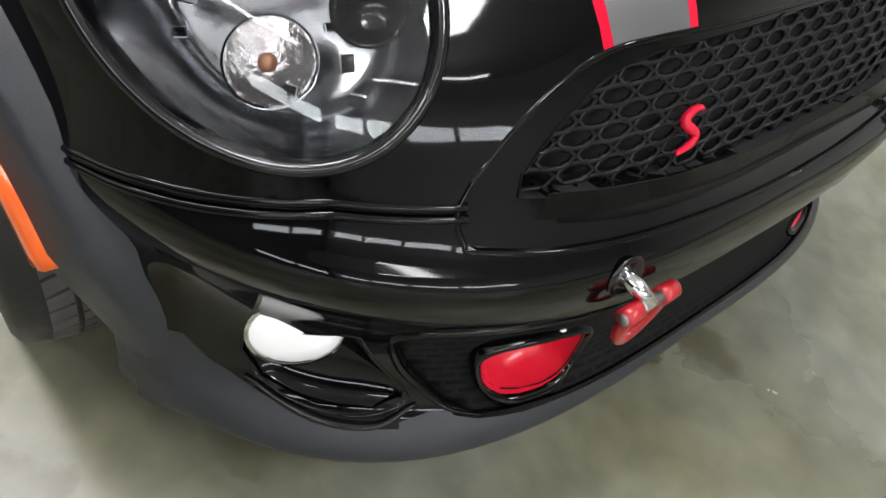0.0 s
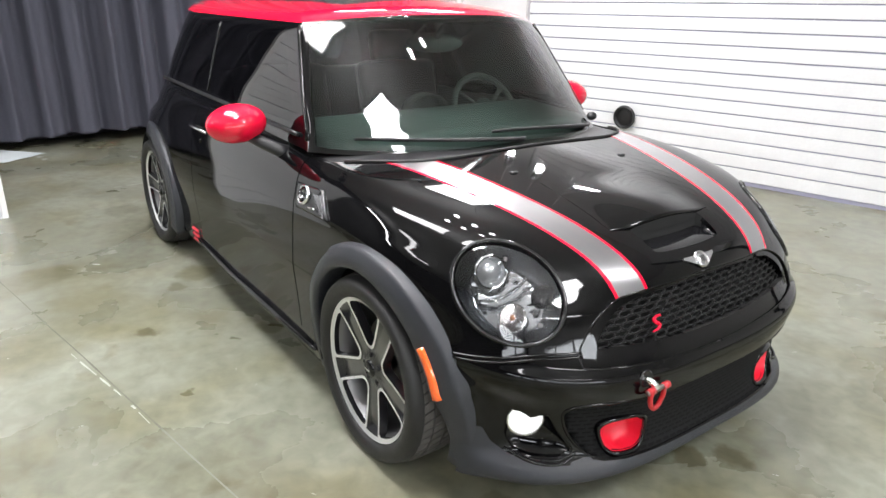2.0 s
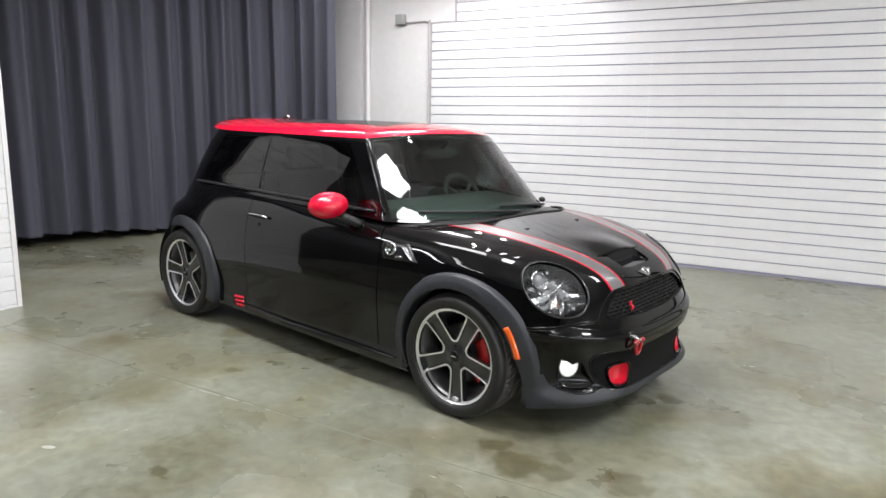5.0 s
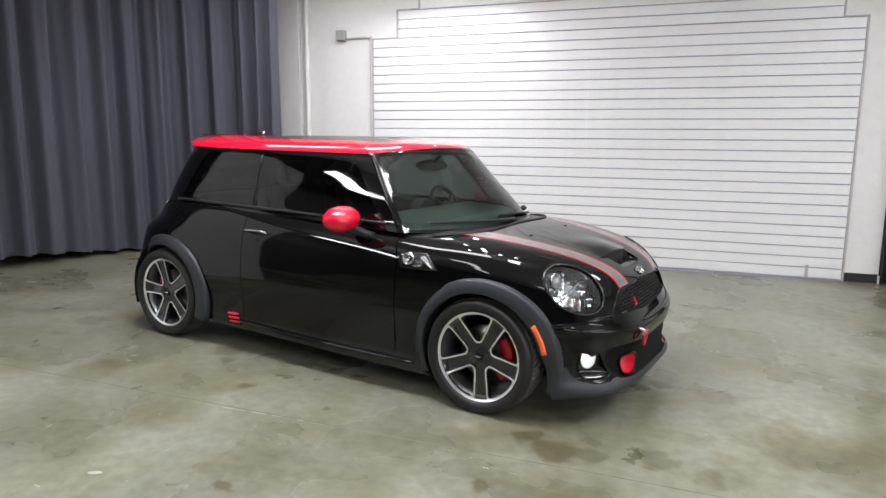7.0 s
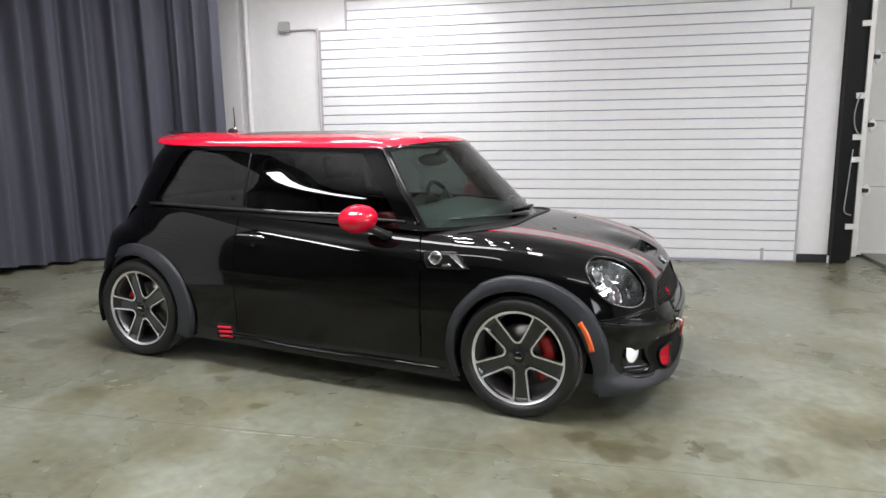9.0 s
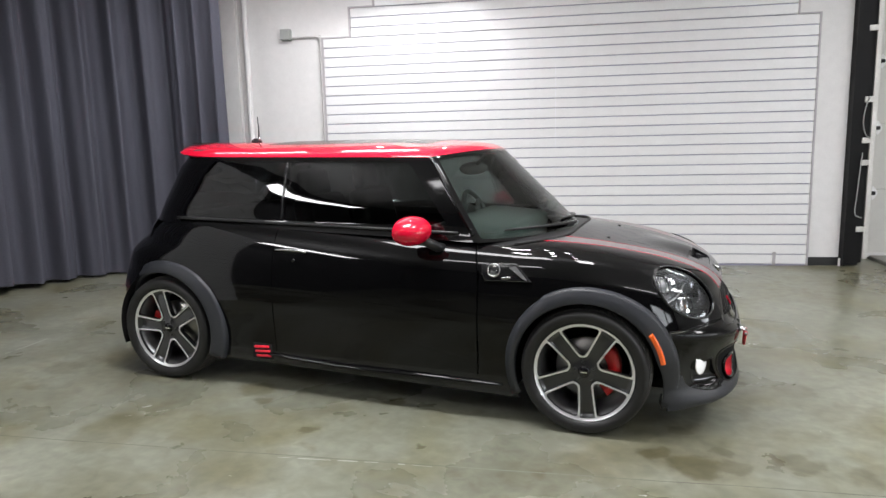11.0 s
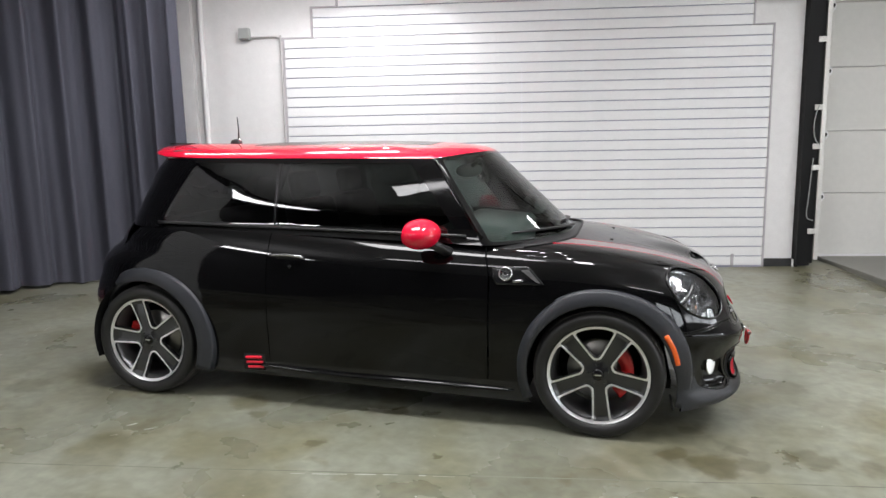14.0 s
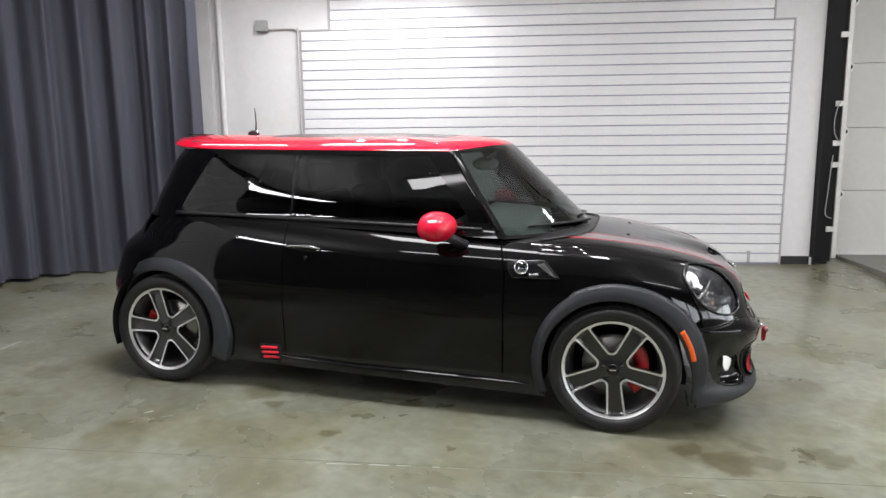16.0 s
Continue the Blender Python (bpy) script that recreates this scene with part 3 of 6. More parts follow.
for drop_ in ([(2.70, 1.74), (2.672, 1.66), (2.655, 1.54), (2.662, 1.44), (2.69, 1.37), (2.725, 1.34)], [(2.668, 1.20), (2.66, 1.10), (2.650, 0.92), (2.640, 0.74), (2.632, 0.63), (2.645, 0.57), (2.70, 0.545)]):
    cable = tagged(link("cable", tube([(p, WALL_Q - 0.055, z) for p, z in spline(drop_, 6)], 0.006, 8), M_BOX), "thin grey cable hanging on the post", "cable", group="cables on the post")
    cable.matrix_world = ROOM
DOOR_Q = 4.05
garage_door = thing("garage_door", "white sectional overhead garage door, closed", "door", kind="structure", m=ROOM)
for i in range(6):
    z0 = 0.115 + 0.683 * i if i else 0.075
    part("section", room_mesh(2.86, 7.58, DOOR_Q, DOOR_Q + 0.045, z0 + (0.0 if i == 0 else 0.003), 0.115 + 0.683 * (i + 1) - 0.003, 0.004), M_DOOR, garage_door, smooth=False)
part("bottom_seal", room_mesh(2.90, 7.58, DOOR_Q - 0.02, DOOR_Q - 0.001, 0.068, 0.112, 0.003), M_WHITE, garage_door, "bright white bottom strip", smooth=False)
for i in range(4):
    z = 0.758 + 0.683 * i
    hinge_pts = [(2.985, z + 0.075), (3.02, z + 0.03), (3.03, z), (3.02, z - 0.03), (2.985, z - 0.075), (2.955, z - 0.03), (2.945, z), (2.955, z + 0.03)]
    plate = bmesh.new()
    front = [plate.verts.new((x, DOOR_Q - 0.012, zz)) for x, zz in hinge_pts]
    back = [plate.verts.new((x, DOOR_Q - 0.001, zz)) for x, zz in hinge_pts]
    plate.faces.new(front)
    plate.faces.new(back[::-1])
    for k in range(8):
        plate.faces.new((front[k], back[k], back[(k + 1) % 8], front[(k + 1) % 8]))
    bmesh.ops.recalc_face_normals(plate, faces=plate.faces)
    hinge = part("hinge", plate, M_HINGE, garage_door, "bright steel hinge plate", smooth=False)
    part("roller", lathe([(0.0, 0.0), (0.02, 0.0), (0.024, 0.008), (0.02, 0.06), (0.0, 0.06)], 16, m=Matrix.Translation((2.93, DOOR_Q - 0.045, z)) @ Matrix.Rotation(radians(-90), 4, "Z")), M_DARK, hinge, "black roller")
room_box("ramp", 2.985, 7.6, 1.2, DOOR_Q - 0.0, -0.2, 0.085, M_RAMP, "raised concrete ramp slab before the garage door", "ramp", 0.01)
room_box("beam", 2.05, 2.53, WALL_Q - 0.30, WALL_Q - 0.002, 2.86, 3.10, M_CEIL, "grey painted beam end over the wall", "beam")

# curtain
cu = bmesh.new()
path = spline([(-5.9, -2.2), (-5.8, -0.6), (-5.72, 0.1), (-5.5, 1.1), (-5.25, 2.1), (-4.75, 2.72), (-4.2, 2.92), (-3.73, 2.84)], 60)
rnd = random.Random(4)
rows = [0.10, 0.20, 0.4, 0.9, 1.5, 2.2, 2.9, 3.5, CEIL - 0.06]
grid = []
d, phase = 0.0, 0.0
for i, (p, q) in enumerate(path):
    t = path[min(i + 1, len(path) - 1)] - path[max(i - 1, 0)]
    n = np.array([-t[1], t[0]]) / np.hypot(*t)
    step = float(np.hypot(*(path[i] - path[i - 1]))) if i else 0.0
    d += step
    phase += step * 2 * math.pi / (0.30 + 0.10 * noise.noise((d * 0.9, 3.1, 0)))
    col = []
    for z in rows:
        amp = 0.082 + 0.03 * noise.noise((d * 1.3, z * 0.25, 1.7))
        w = amp * (math.sin(phase + 0.35 * noise.noise((d * 0.8, z * 0.5, 9))) + 0.28 * math.sin(2.3 * phase + 1 + 0.4 * z)) + 0.012 * noise.noise((d * 9, z * 1.2, 5))
        hem = float(np.interp(q, (-0.6, 0.0, 0.8, 1.4, 1.8, 2.4, 2.75, 2.95), (0.17, 0.19, 0.205, 0.165, 0.125, 0.10, 0.06, 0.04)))
        zz = hem + 0.012 * noise.noise((d * 1.1, 7.7, 2)) if z < 0.12 else hem + 0.10 if z < 0.22 else z
        col.append(cu.verts.new((p + n[0] * w, q + n[1] * w, zz)))
    grid.append(col)
for a, b in zip(grid, grid[1:]):
    for k in range(len(rows) - 1):
        cu.faces.new((a[k], b[k], b[k + 1], a[k + 1]))
curtain = thing("curtain", "charcoal fabric curtain hanging in vertical folds", "curtain", m=ROOM)
part("cloth", cu, M_CURTAIN, curtain)
part("rail", tube([(p, q, CEIL - 0.03) for p, q in path[::14]], 0.016, 8), M_RAIL, curtain)

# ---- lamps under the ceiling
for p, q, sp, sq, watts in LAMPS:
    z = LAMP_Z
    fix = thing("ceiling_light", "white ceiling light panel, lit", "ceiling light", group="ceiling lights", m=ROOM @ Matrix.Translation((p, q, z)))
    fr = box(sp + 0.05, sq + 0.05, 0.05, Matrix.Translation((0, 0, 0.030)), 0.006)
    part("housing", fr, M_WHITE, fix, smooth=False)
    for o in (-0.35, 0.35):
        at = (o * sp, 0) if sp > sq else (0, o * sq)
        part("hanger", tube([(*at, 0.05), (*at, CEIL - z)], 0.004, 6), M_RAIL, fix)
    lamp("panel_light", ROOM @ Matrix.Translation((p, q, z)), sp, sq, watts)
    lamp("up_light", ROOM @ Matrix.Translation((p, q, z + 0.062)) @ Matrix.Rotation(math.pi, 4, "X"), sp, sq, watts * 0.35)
for p in SPOT_P:
    fix = thing("spot_lamp", "small round wall-washing spot lamp, lit", "spot lamp", group="spot lamps", m=ROOM @ Matrix.Translation((p, SPOT_Q, SPOT_Z)))
    part("can", lathe([(0.0, 0.14), (0.055, 0.14), (0.06, 0.13), (0.06, 0.0), (0.055, 0.0), (0.05, 0.02)], 24, m=Matrix.Rotation(radians(90), 4, "X")), M_DARK, fix)
    part("stem", tube([(0, 0, 0.13), (0, 0, CEIL - SPOT_Z)], 0.004, 6), M_CEIL, fix)
    one = lamp("spot_light", ROOM @ Matrix.Translation((p, SPOT_Q, SPOT_Z + 0.004)), 0.095, 0.095, 7)
    one.data.shape = "DISK"
for p, q in DOTS:
    fix = thing("bulb_lamp", "small round ceiling bulb lamp, lit", "bulb lamp", group="bulb lamps", m=ROOM @ Matrix.Translation((p, q, LAMP_Z)))
    part("cup", lathe([(0.0, 0.06), (0.045, 0.06), (0.05, 0.05), (0.05, 0.003), (0.046, 0.003)], 20, m=Matrix.Rotation(radians(90), 4, "X")), M_WHITE, fix)
    part("stem", tube([(0, 0, 0.055), (0, 0, CEIL - LAMP_Z)], 0.003, 6), M_CEIL, fix)
    one = lamp("bulb_light", ROOM @ Matrix.Translation((p, q, LAMP_Z)), 0.085, 0.085, 3.0)
    one.data.shape = "DISK"
# a loose sheet beside the partition
sheet = bmesh.new()
a0, u_, v_ = Vector((-5.40, -1.07, 0.004)), Vector((0.25, -0.35, 0)), Vector((-0.33, -0.32, 0))
for side in (0, 1):
    grid_s = [[sheet.verts.new(a0 + u_ * (i / 8) + v_ * (j / 8) + Vector((0, 0, 0.0015 * side + 0.010 * abs(noise.noise((i * 0.3, j * 0.3, 1)))))) for j in range(9)] for i in range(9)]
    for i in range(8):
        for j in range(8):
            sheet.faces.new((grid_s[i][j], grid_s[i + 1][j], grid_s[i + 1][j + 1], grid_s[i][j + 1]))
bmesh.ops.recalc_face_normals(sheet, faces=sheet.faces)
tagged(link("paper_sheet", sheet, M_PAPER), "pale bluish sheet lying on the concrete floor", "sheet")
# paint marks and chips on the floor
marks = bmesh.new()
rnd = random.Random(11)


def mark(x, y, length, width, angle):
    c, s = math.cos(angle), math.sin(angle)
    n = max(4, int(length / 0.03))
    lo_, hi_ = [], []
    for i in range(n + 1):
        u = (i / n - 0.5) * length
        w = width * (0.25 + 0.75 * abs(noise.noise((u * 9 + x * 7, y * 3, 0)))) * math.sin(math.pi * min(max(i / n, 0.06), 0.94)) ** 0.4
        o = 0.012 * noise.noise((u * 3, x, y))
        for side, row in ((-1, lo_), (1, hi_)):
            px, py = x + u * c - (o + side * w / 2) * s, y + u * s + (o + side * w / 2) * c
            row.append(marks.verts.new((px, py, floor_height(px, py) + 0.0012)))
    for i in range(n):
        if rnd.random() < (0.88 if length < 0.2 else 0.88 * (noise.noise(((i + 7 * x) * 0.9, y * 5, 3)) > -0.12)):
            marks.faces.new((lo_[i], lo_[i + 1], hi_[i + 1], hi_[i]))


for m_ in MARKS:
    mark(*m_)
for _ in range(70):
    mark(rnd.uniform(-4.5, 2.2), rnd.uniform(-2.6, 2.6), rnd.uniform(0.006, 0.022), rnd.uniform(0.006, 0.014), rnd.uniform(0, 3))
tagged(link("paint_marks", marks, M_MARK, smooth=False), "worn white paint scratches and chips on concrete", "paint mark", kind="stuff")


# ---------------------------------------------------------------- the car
# x forward from the front axle, y to the car's left, z up from the ground.
AXLE = (0.0, -2.467)
HUB_Z, HUB_Y = 0.305, 0.795
car = thing("car", "black two-door hatchback with red roof and mirrors, silver bonnet stripes", "car")

# nose x, half width, tail x, z nose, z front side, z rear side, z tail, side start, side end, squareness nose, tail
BODY_LEVELS = [
    (0.704, 0.772, -2.90, 0.172, 0.130, 0.160, 0.22, -0.25, -2.15, 3.40, 4.4),
    (0.714, 0.782, -2.95, 0.184, 0.158, 0.185, 0.25, -0.25, -2.15, 3.50, 4.4),
    (0.708, 0.786, -2.97, 0.206, 0.196, 0.220, 0.28, -0.25, -2.15, 3.40, 4.4),
    (0.694, 0.787, -2.99, 0.234, 0.235, 0.270, 0.33, -0.25, -2.15, 3.02, 4.4),
    (0.690, 0.791, -3.00, 0.284, 0.310, 0.330, 0.38, -0.25, -2.15, 2.94, 4.4),
    (0.698, 0.798, -3.00, 0.350, 0.400, 0.400, 0.43, -0.25, -2.15, 3.02, 4.4),
    (0.710, 0.806, -3.00, 0.422, 0.475, 0.490, 0.52, -0.25, -2.15, 3.36, 4.4),
    (0.704, 0.806, -2.99, 0.468, 0.510, 0.570, 0.60, -0.25, -2.15, 3.50, 4.3),
    (0.676, 0.803, -2.97, 0.502, 0.556, 0.640, 0.68, -0.25, -2.15, 3.45, 4.1),
    (0.648, 0.792, -2.95, 0.575, 0.705, 0.730, 0.76, -0.25, -2.15, 3.15, 3.9),
    (0.625, 0.775, -2.92, 0.640, 0.770, 0.810, 0.84, -0.28, -2.15, 2.85, 2.8),
    (0.592, 0.748, -2.88, 0.698, 0.826, 0.880, 0.90, -0.30, -2.15, 2.65, 2.8),
    (0.520, 0.715, -2.84, 0.750, 0.852, 0.935, 0.95, -0.32, -2.15, 2.55, 2.8),
    (0.400, 0.670, -2.80, 0.800, 0.877, 0.960, 0.97, -0.36, -2.15, 2.4, 2.8),
    (0.220, 0.580, -2.72, 0.847, 0.899, 0.972, 0.98, -0.42, -2.10, 2.25, 2.8),
    (0.000, 0.430, -2.60, 0.891, 0.920, 0.980, 0.985, -0.50, -2.00, 2.1, 2.6),
    (-0.220, 0.250, -2.40, 0.926, 0.944, 0.985, 0.985, -0.60, -1.90, 2.0, 2.4),
    (-0.450, 0.010, -2.20, 0.948, 0.954, 0.985, 0.985, -0.70, -1.80, 2.0, 2.0),
]
CABIN_LEVELS = [
    (-0.150, 0.712, -2.80, 0.890, 0.890, 0.930, 0.93, -0.545, -2.20, 2.3, 3.2),
    (-0.225, 0.690, -2.79, 0.950, 0.950, 0.970, 0.98, -0.587, -2.20, 2.3, 3.2),
    (-0.335, 0.668, -2.755, 1.055, 1.045, 1.060, 1.07, -0.652, -2.15, 2.3, 3.2),
    (-0.450, 0.640, -2.715, 1.160, 1.140, 1.150, 1.16, -0.718, -2.10, 2.3, 3.2),
    (-0.560, 0.612, -2.68, 1.262, 1.232, 1.235, 1.25, -0.781, -2.05, 2.4, 3.2),
    (-0.635, 0.590, -2.64, 1.330, 1.298, 1.295, 1.30, -0.835, -2.00, 2.6, 3.2),
    (-0.668, 0.570, -2.63, 1.356, 1.328, 1.322, 1.32, -0.875, -2.00, 2.8, 3.2),
    (-0.730, 0.520, -2.60, 1.376, 1.352, 1.345, 1.338, -0.960, -2.00, 3.0, 3.2),
    (-0.850, 0.420, -2.52, 1.391, 1.375, 1.368, 1.358, -1.120, -2.00, 3.0, 3.0),
    (-1.050, 0.270, -2.40, 1.402, 1.394, 1.388, 1.375, -1.320, -1.95, 2.6, 2.6),
    (-1.350, 0.010, -2.10, 1.408, 1.407, 1.402, 1.395, -1.500, -1.90, 2.4, 2.0),
]


def right_side_up(bm, centre):
    bm.normal_update()
    c = Vector(centre)
    if sum(f.normal.dot(f.calc_center_median() - c) * f.calc_area() for f in bm.faces) < 0:
        bmesh.ops.reverse_faces(bm, faces=bm.faces)
    return bm


def wheel_r(co, k):
    wide = 0.35 * min(max(HUB_Z - co.z, 0.0), 0.16) if k == 0 and co.x > 0 else 0.0
    return math.hypot(co.x - AXLE[k], co.z - HUB_Z) - wide


def arch_f(co):
    return max(min(wheel_r(co, 0), wheel_r(co, 1)) - 0.36, 0.45 - abs(co.y))


def poly_f(points, rounding=0.0):
    """Signed distance to a polygon in two coordinates, negative inside."""
    pts = [Vector(p) for p in points]

    def f(a, b):
        p = Vector((a, b))
        best, inside = 9.0, False
        for u, v in zip(pts, pts[1:] + pts[:1]):
            w = v - u
            t = min(max((p - u).dot(w) / w.dot(w), 0), 1)
            best = min(best, (p - u - w * t).length)
            if (u.y > p.y) != (v.y > p.y) and p.x < u.x + w.x * (p.y - u.y) / (v.y - u.y):
                inside = not inside
        return (-best if inside else best) - rounding

    return f


LAMP_C, LAMP_D = Vector((0.415, 0.600, 0.675)), Vector((0.60, 0.50, 0.60)).normalized()
LAMP_U = Vector((-0.80, 0.36, 0.478))
LAMP_U = (LAMP_U - LAMP_D * LAMP_U.dot(LAMP_D)).normalized()
LAMP_S = LAMP_D.cross(LAMP_U)
LAMP_A, LAMP_B = 0.160, 0.121


def lamp_f(co, grow=0.0):
    d = Vector((co.x, abs(co.y), co.z)) - LAMP_C
    a, b = d.dot(LAMP_S), d.dot(LAMP_U)
    return (math.hypot(a / (LAMP_B + grow), b / (LAMP_A + grow)) - 1) * 0.12 if d.dot(LAMP_D) > -0.2 else 1.0


grille_outer = poly_f([(-0.3, 0.645), (0.30, 0.648), (0.36, 0.645), (0.412, 0.630), (0.448, 0.608), (0.476, 0.582), (0.490, 0.564), (0.499, 0.546), (0.498, 0.530), (0.486, 0.522), (0.43, 0.515), (0.34, 0.507), (0.13, 0.495), (-0.3, 0.490)], 0.010)
grille_inner = poly_f([(-0.3, 0.640), (0.30, 0.640), (0.35, 0.634), (0.386, 0.618), (0.420, 0.596), (0.442, 0.572), (0.448, 0.564), (0.39, 0.559), (0.25, 0.545), (0.1, 0.536), (-0.3, 0.530)], 0.006)
grille_top = lambda y: 0.022 - 0.10 * y * y
POCKET = [(0.640, 0.328), (0.60, 0.350), (0.564, 0.367), (0.549, 0.343), (0.537, 0.318), (0.522, 0.292), (0.494, 0.244), (0.53, 0.224), (0.59, 0.222), (0.626, 0.238), (0.643, 0.285)]
pocket = poly_f([(0.600 + (y - 0.600) * 0.94, 0.315 + (z - 0.315) * 0.94) for y, z in POCKET])


def duct_ring(ry, rz, n=32):
    """Rounded slanted outline of the brake duct, sideways and up."""
    ring = []
    for i in range(n):
        c, v = math.cos(2 * math.pi * i / n), math.sin(2 * math.pi * i / n)
        y, z = ry * math.copysign(abs(c) ** 0.62, c), rz * math.copysign(abs(v) ** 0.62, v)
        ring.append((0.350 + y * (0.90 + 2.4 * z) + 0.10 * z, 0.273 + z))
    return ring


duct = poly_f(duct_ring(0.071, 0.045))
mouth = poly_f([(-0.3, 0.385), (0.30, 0.388), (0.42, 0.396), (0.50, 0.393), (0.524, 0.372), (0.510, 0.32), (0.490, 0.280), (0.454, 0.236), (0.42, 0.224), (0.3, 0.220), (-0.3, 0.219)], 0.006)


def recess(y):
    """How far the intake panel lies behind the skin: a little more round the brake ducts."""
    t = min(max((abs(y) - 0.26) / 0.17, 0), 1)
    return 0.006 + 0.010 * t * t * (3 - 2 * t)


def front_poly(f, shift=None):
    return lambda c: f(abs(c.y), c.z - (shift(abs(c.y)) if shift and c.z > 0.58 else 0.0)) if c.x > 0.3 else 1.0


grille_f, mesh_f = front_poly(grille_outer, grille_top), front_poly(grille_inner, grille_top)
pocket_f, duct_f, mouth_f = (front_poly(f) for f in (pocket, duct, mouth))


def stripe_edges(x):
    s = 0.6 - x
    bulge = 0.010 * math.sin(math.pi * min(max(s / 0.8, 0), 1))
    return 0.250 + 0.245 * s - 0.02 * s * s, 0.362 + 0.27 * s - 0.02 * s * s + bulge


def stripe_f(co, inset=0.0):
    a, b = stripe_edges(co.x)
    y = abs(co.y)
    return max(a + inset - y, y - b + inset)


def bonnet_side(co):
    return -0.250 - 1.05 * (co.z - 0.72) - co.x


bonnet_low = lambda y: 0.546 - 0.034 * min(max((abs(y) - 0.60) / 0.15, 0), 1)
bonnet_back = lambda y: -0.135 - 0.03 * (y / 0.7) ** 2 - 0.30 * (abs(y) / 0.7) ** 6
glass_base = lambda y: -0.235 - 0.48 * abs(y / 0.7) ** 3.2


LIP_Y, LIP_Z = (0.0, 0.2, 0.37, 0.44, 0.468, 0.53, 0.60, 0.64, 0.668, 0.69), (0.208, 0.208, 0.210, 0.216, 0.228, 0.214, 0.212, 0.230, 0.258, 0.305)


def lip_f(co):
    """Inside the grey lower lip of the front bumper."""
    y = abs(co.y)
    top = float(np.interp(y, LIP_Y, LIP_Z))
    corner = max(co.x - 0.386 - 0.10 * (0.517 - co.z), co.z - 0.517)
    return max(min(co.z - top, corner), -co.x)


shell = right_side_up(dome(BODY_LEVELS, 5), (-1.2, 0, 0.5))
# the hollow round the fog lamps ends before the wheel arch
for v in shell.verts:
    if 0.25 < v.co.x < 0.49 and v.co.z < 0.46:
        full = 0.795 * (1 - ((v.co.x + 0.25) / 0.955) ** 3.4) ** (1 / 3.4)
        t = min(max((0.49 - v.co.x) / 0.09, 0), 1) * min(max((0.46 - v.co.z) / 0.06, 0), 1)
        if abs(v.co.y) < full and abs(v.co.y) > 0.5:
            v.co.y += math.copysign(full - abs(v.co.y), v.co.y) * t * t * (3 - 2 * t)
SKIN = BVHTree.FromBMesh(shell)


def skin(origin, way):
    p, n, *_ = SKIN.ray_cast(Vector(origin), Vector(way).normalized())
    return p, n


def front_at(y, z, out=0.0):
    p, n = skin((2, y, z), (-1, 0, 0))
    return p + n * out


def side_at(x, z, s=-1, out=0.0):
    p, n = skin((x, 2 * s, z), (0, -s, 0))
    return p + n * out


def top_at(x, y, out=0.0):
    p, n = skin((x, y, 2), (0, 0, -1))
    return p + n * out


def push(bm, depth):
    bm.normal_update()
    for v, n in [(v, v.normal.copy()) for v in bm.verts]:
        v.co -= n * (depth(v.co.y) if callable(depth) else depth)


def main_piece(bm):
    """Drops all but the largest connected piece."""
    left, best = set(bm.faces), []
    while left:
        stack = [left.pop()]
        piece = []
        while stack:
            f = stack.pop()
            piece.append(f)
            for e in f.edges:
                for g in e.link_faces:
                    if g in left:
                        left.remove(g)
                        stack.append(g)
        if len(piece) > len(best):
            best = piece
    keep = set(best)
    bmesh.ops.delete(bm, geom=[f for f in bm.faces if f not in keep], context="FACES")


def sides(bm):
    """Splits a mesh into its right and left half."""
    right = take(bm, lambda c: c.y)
    return ((-1, right), (1, bm))


for f in (arch_f, lamp_f, grille_f):
    cut(shell, f)
take(shell, arch_f).free()
lens = take(shell, lamp_f)
grille_skin = take(shell, grille_f)
inside_f = lambda c: max(abs(c.y) - 0.655, -2.70 - c.x, c.x - glass_base(c.y) - 0.02, 0.8 - c.z)
cut(shell, inside_f)
take(shell, inside_f).free()

# bonnet
bon_f = lambda c: max(bonnet_side(c), bonnet_low(c.y) + 0.002 - c.z, bonnet_back(c.y) - c.x)
cut(shell, bon_f)
bonnet = take(shell, bon_f)
scoop_open = poly_f([(0.452, -0.150), (0.452, 0.150), (0.520, 0.140), (0.520, -0.140)], 0.014)
scoop_f = lambda c: scoop_open(c.x - 0.014 * (1 - (c.y / 0.2) ** 2), c.y) if c.z > 0.6 else 1.0
cut(bonnet, scoop_f)
ramp_skin = take(bonnet, scoop_f)
for inset in (0.0, 0.011):
    cut(bonnet, lambda c: stripe_f(c, inset))
for face in bonnet.faces:
    c = face.calc_center_median()
    face.material_index = 2 if stripe_f(c, 0.011) < 0 else 1 if stripe_f(c) < 0 else 0
rim_in(bonnet, 0.015)
bonnet_ob = part("bonnet", bonnet, [M_BLACK, M_RED, M_SILVER], car, "black bonnet with red-edged silver stripes")

# front bumper with its grey lip
bump_f = lambda c: max(-c.x, c.z - bonnet_low(c.y) + 0.002)
cut(shell, bump_f)
bumper = take(shell, bump_f)
for f in (lip_f, mouth_f, pocket_f, duct_f):
    cut(bumper, f)
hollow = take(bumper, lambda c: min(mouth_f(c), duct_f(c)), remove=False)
ducts, pockets = take(bumper, duct_f), take(bumper, pocket_f)
surround = take(bumper, mouth_f)
for face in bumper.faces:
    face.material_index = 1 if lip_f(face.calc_center_median()) < 0 else 0
rim_in(bumper, 0.014)
bumper_ob = part("front_bumper", bumper, [M_BLACK, M_GREY], car, "black bumper with a dark grey lower lip")
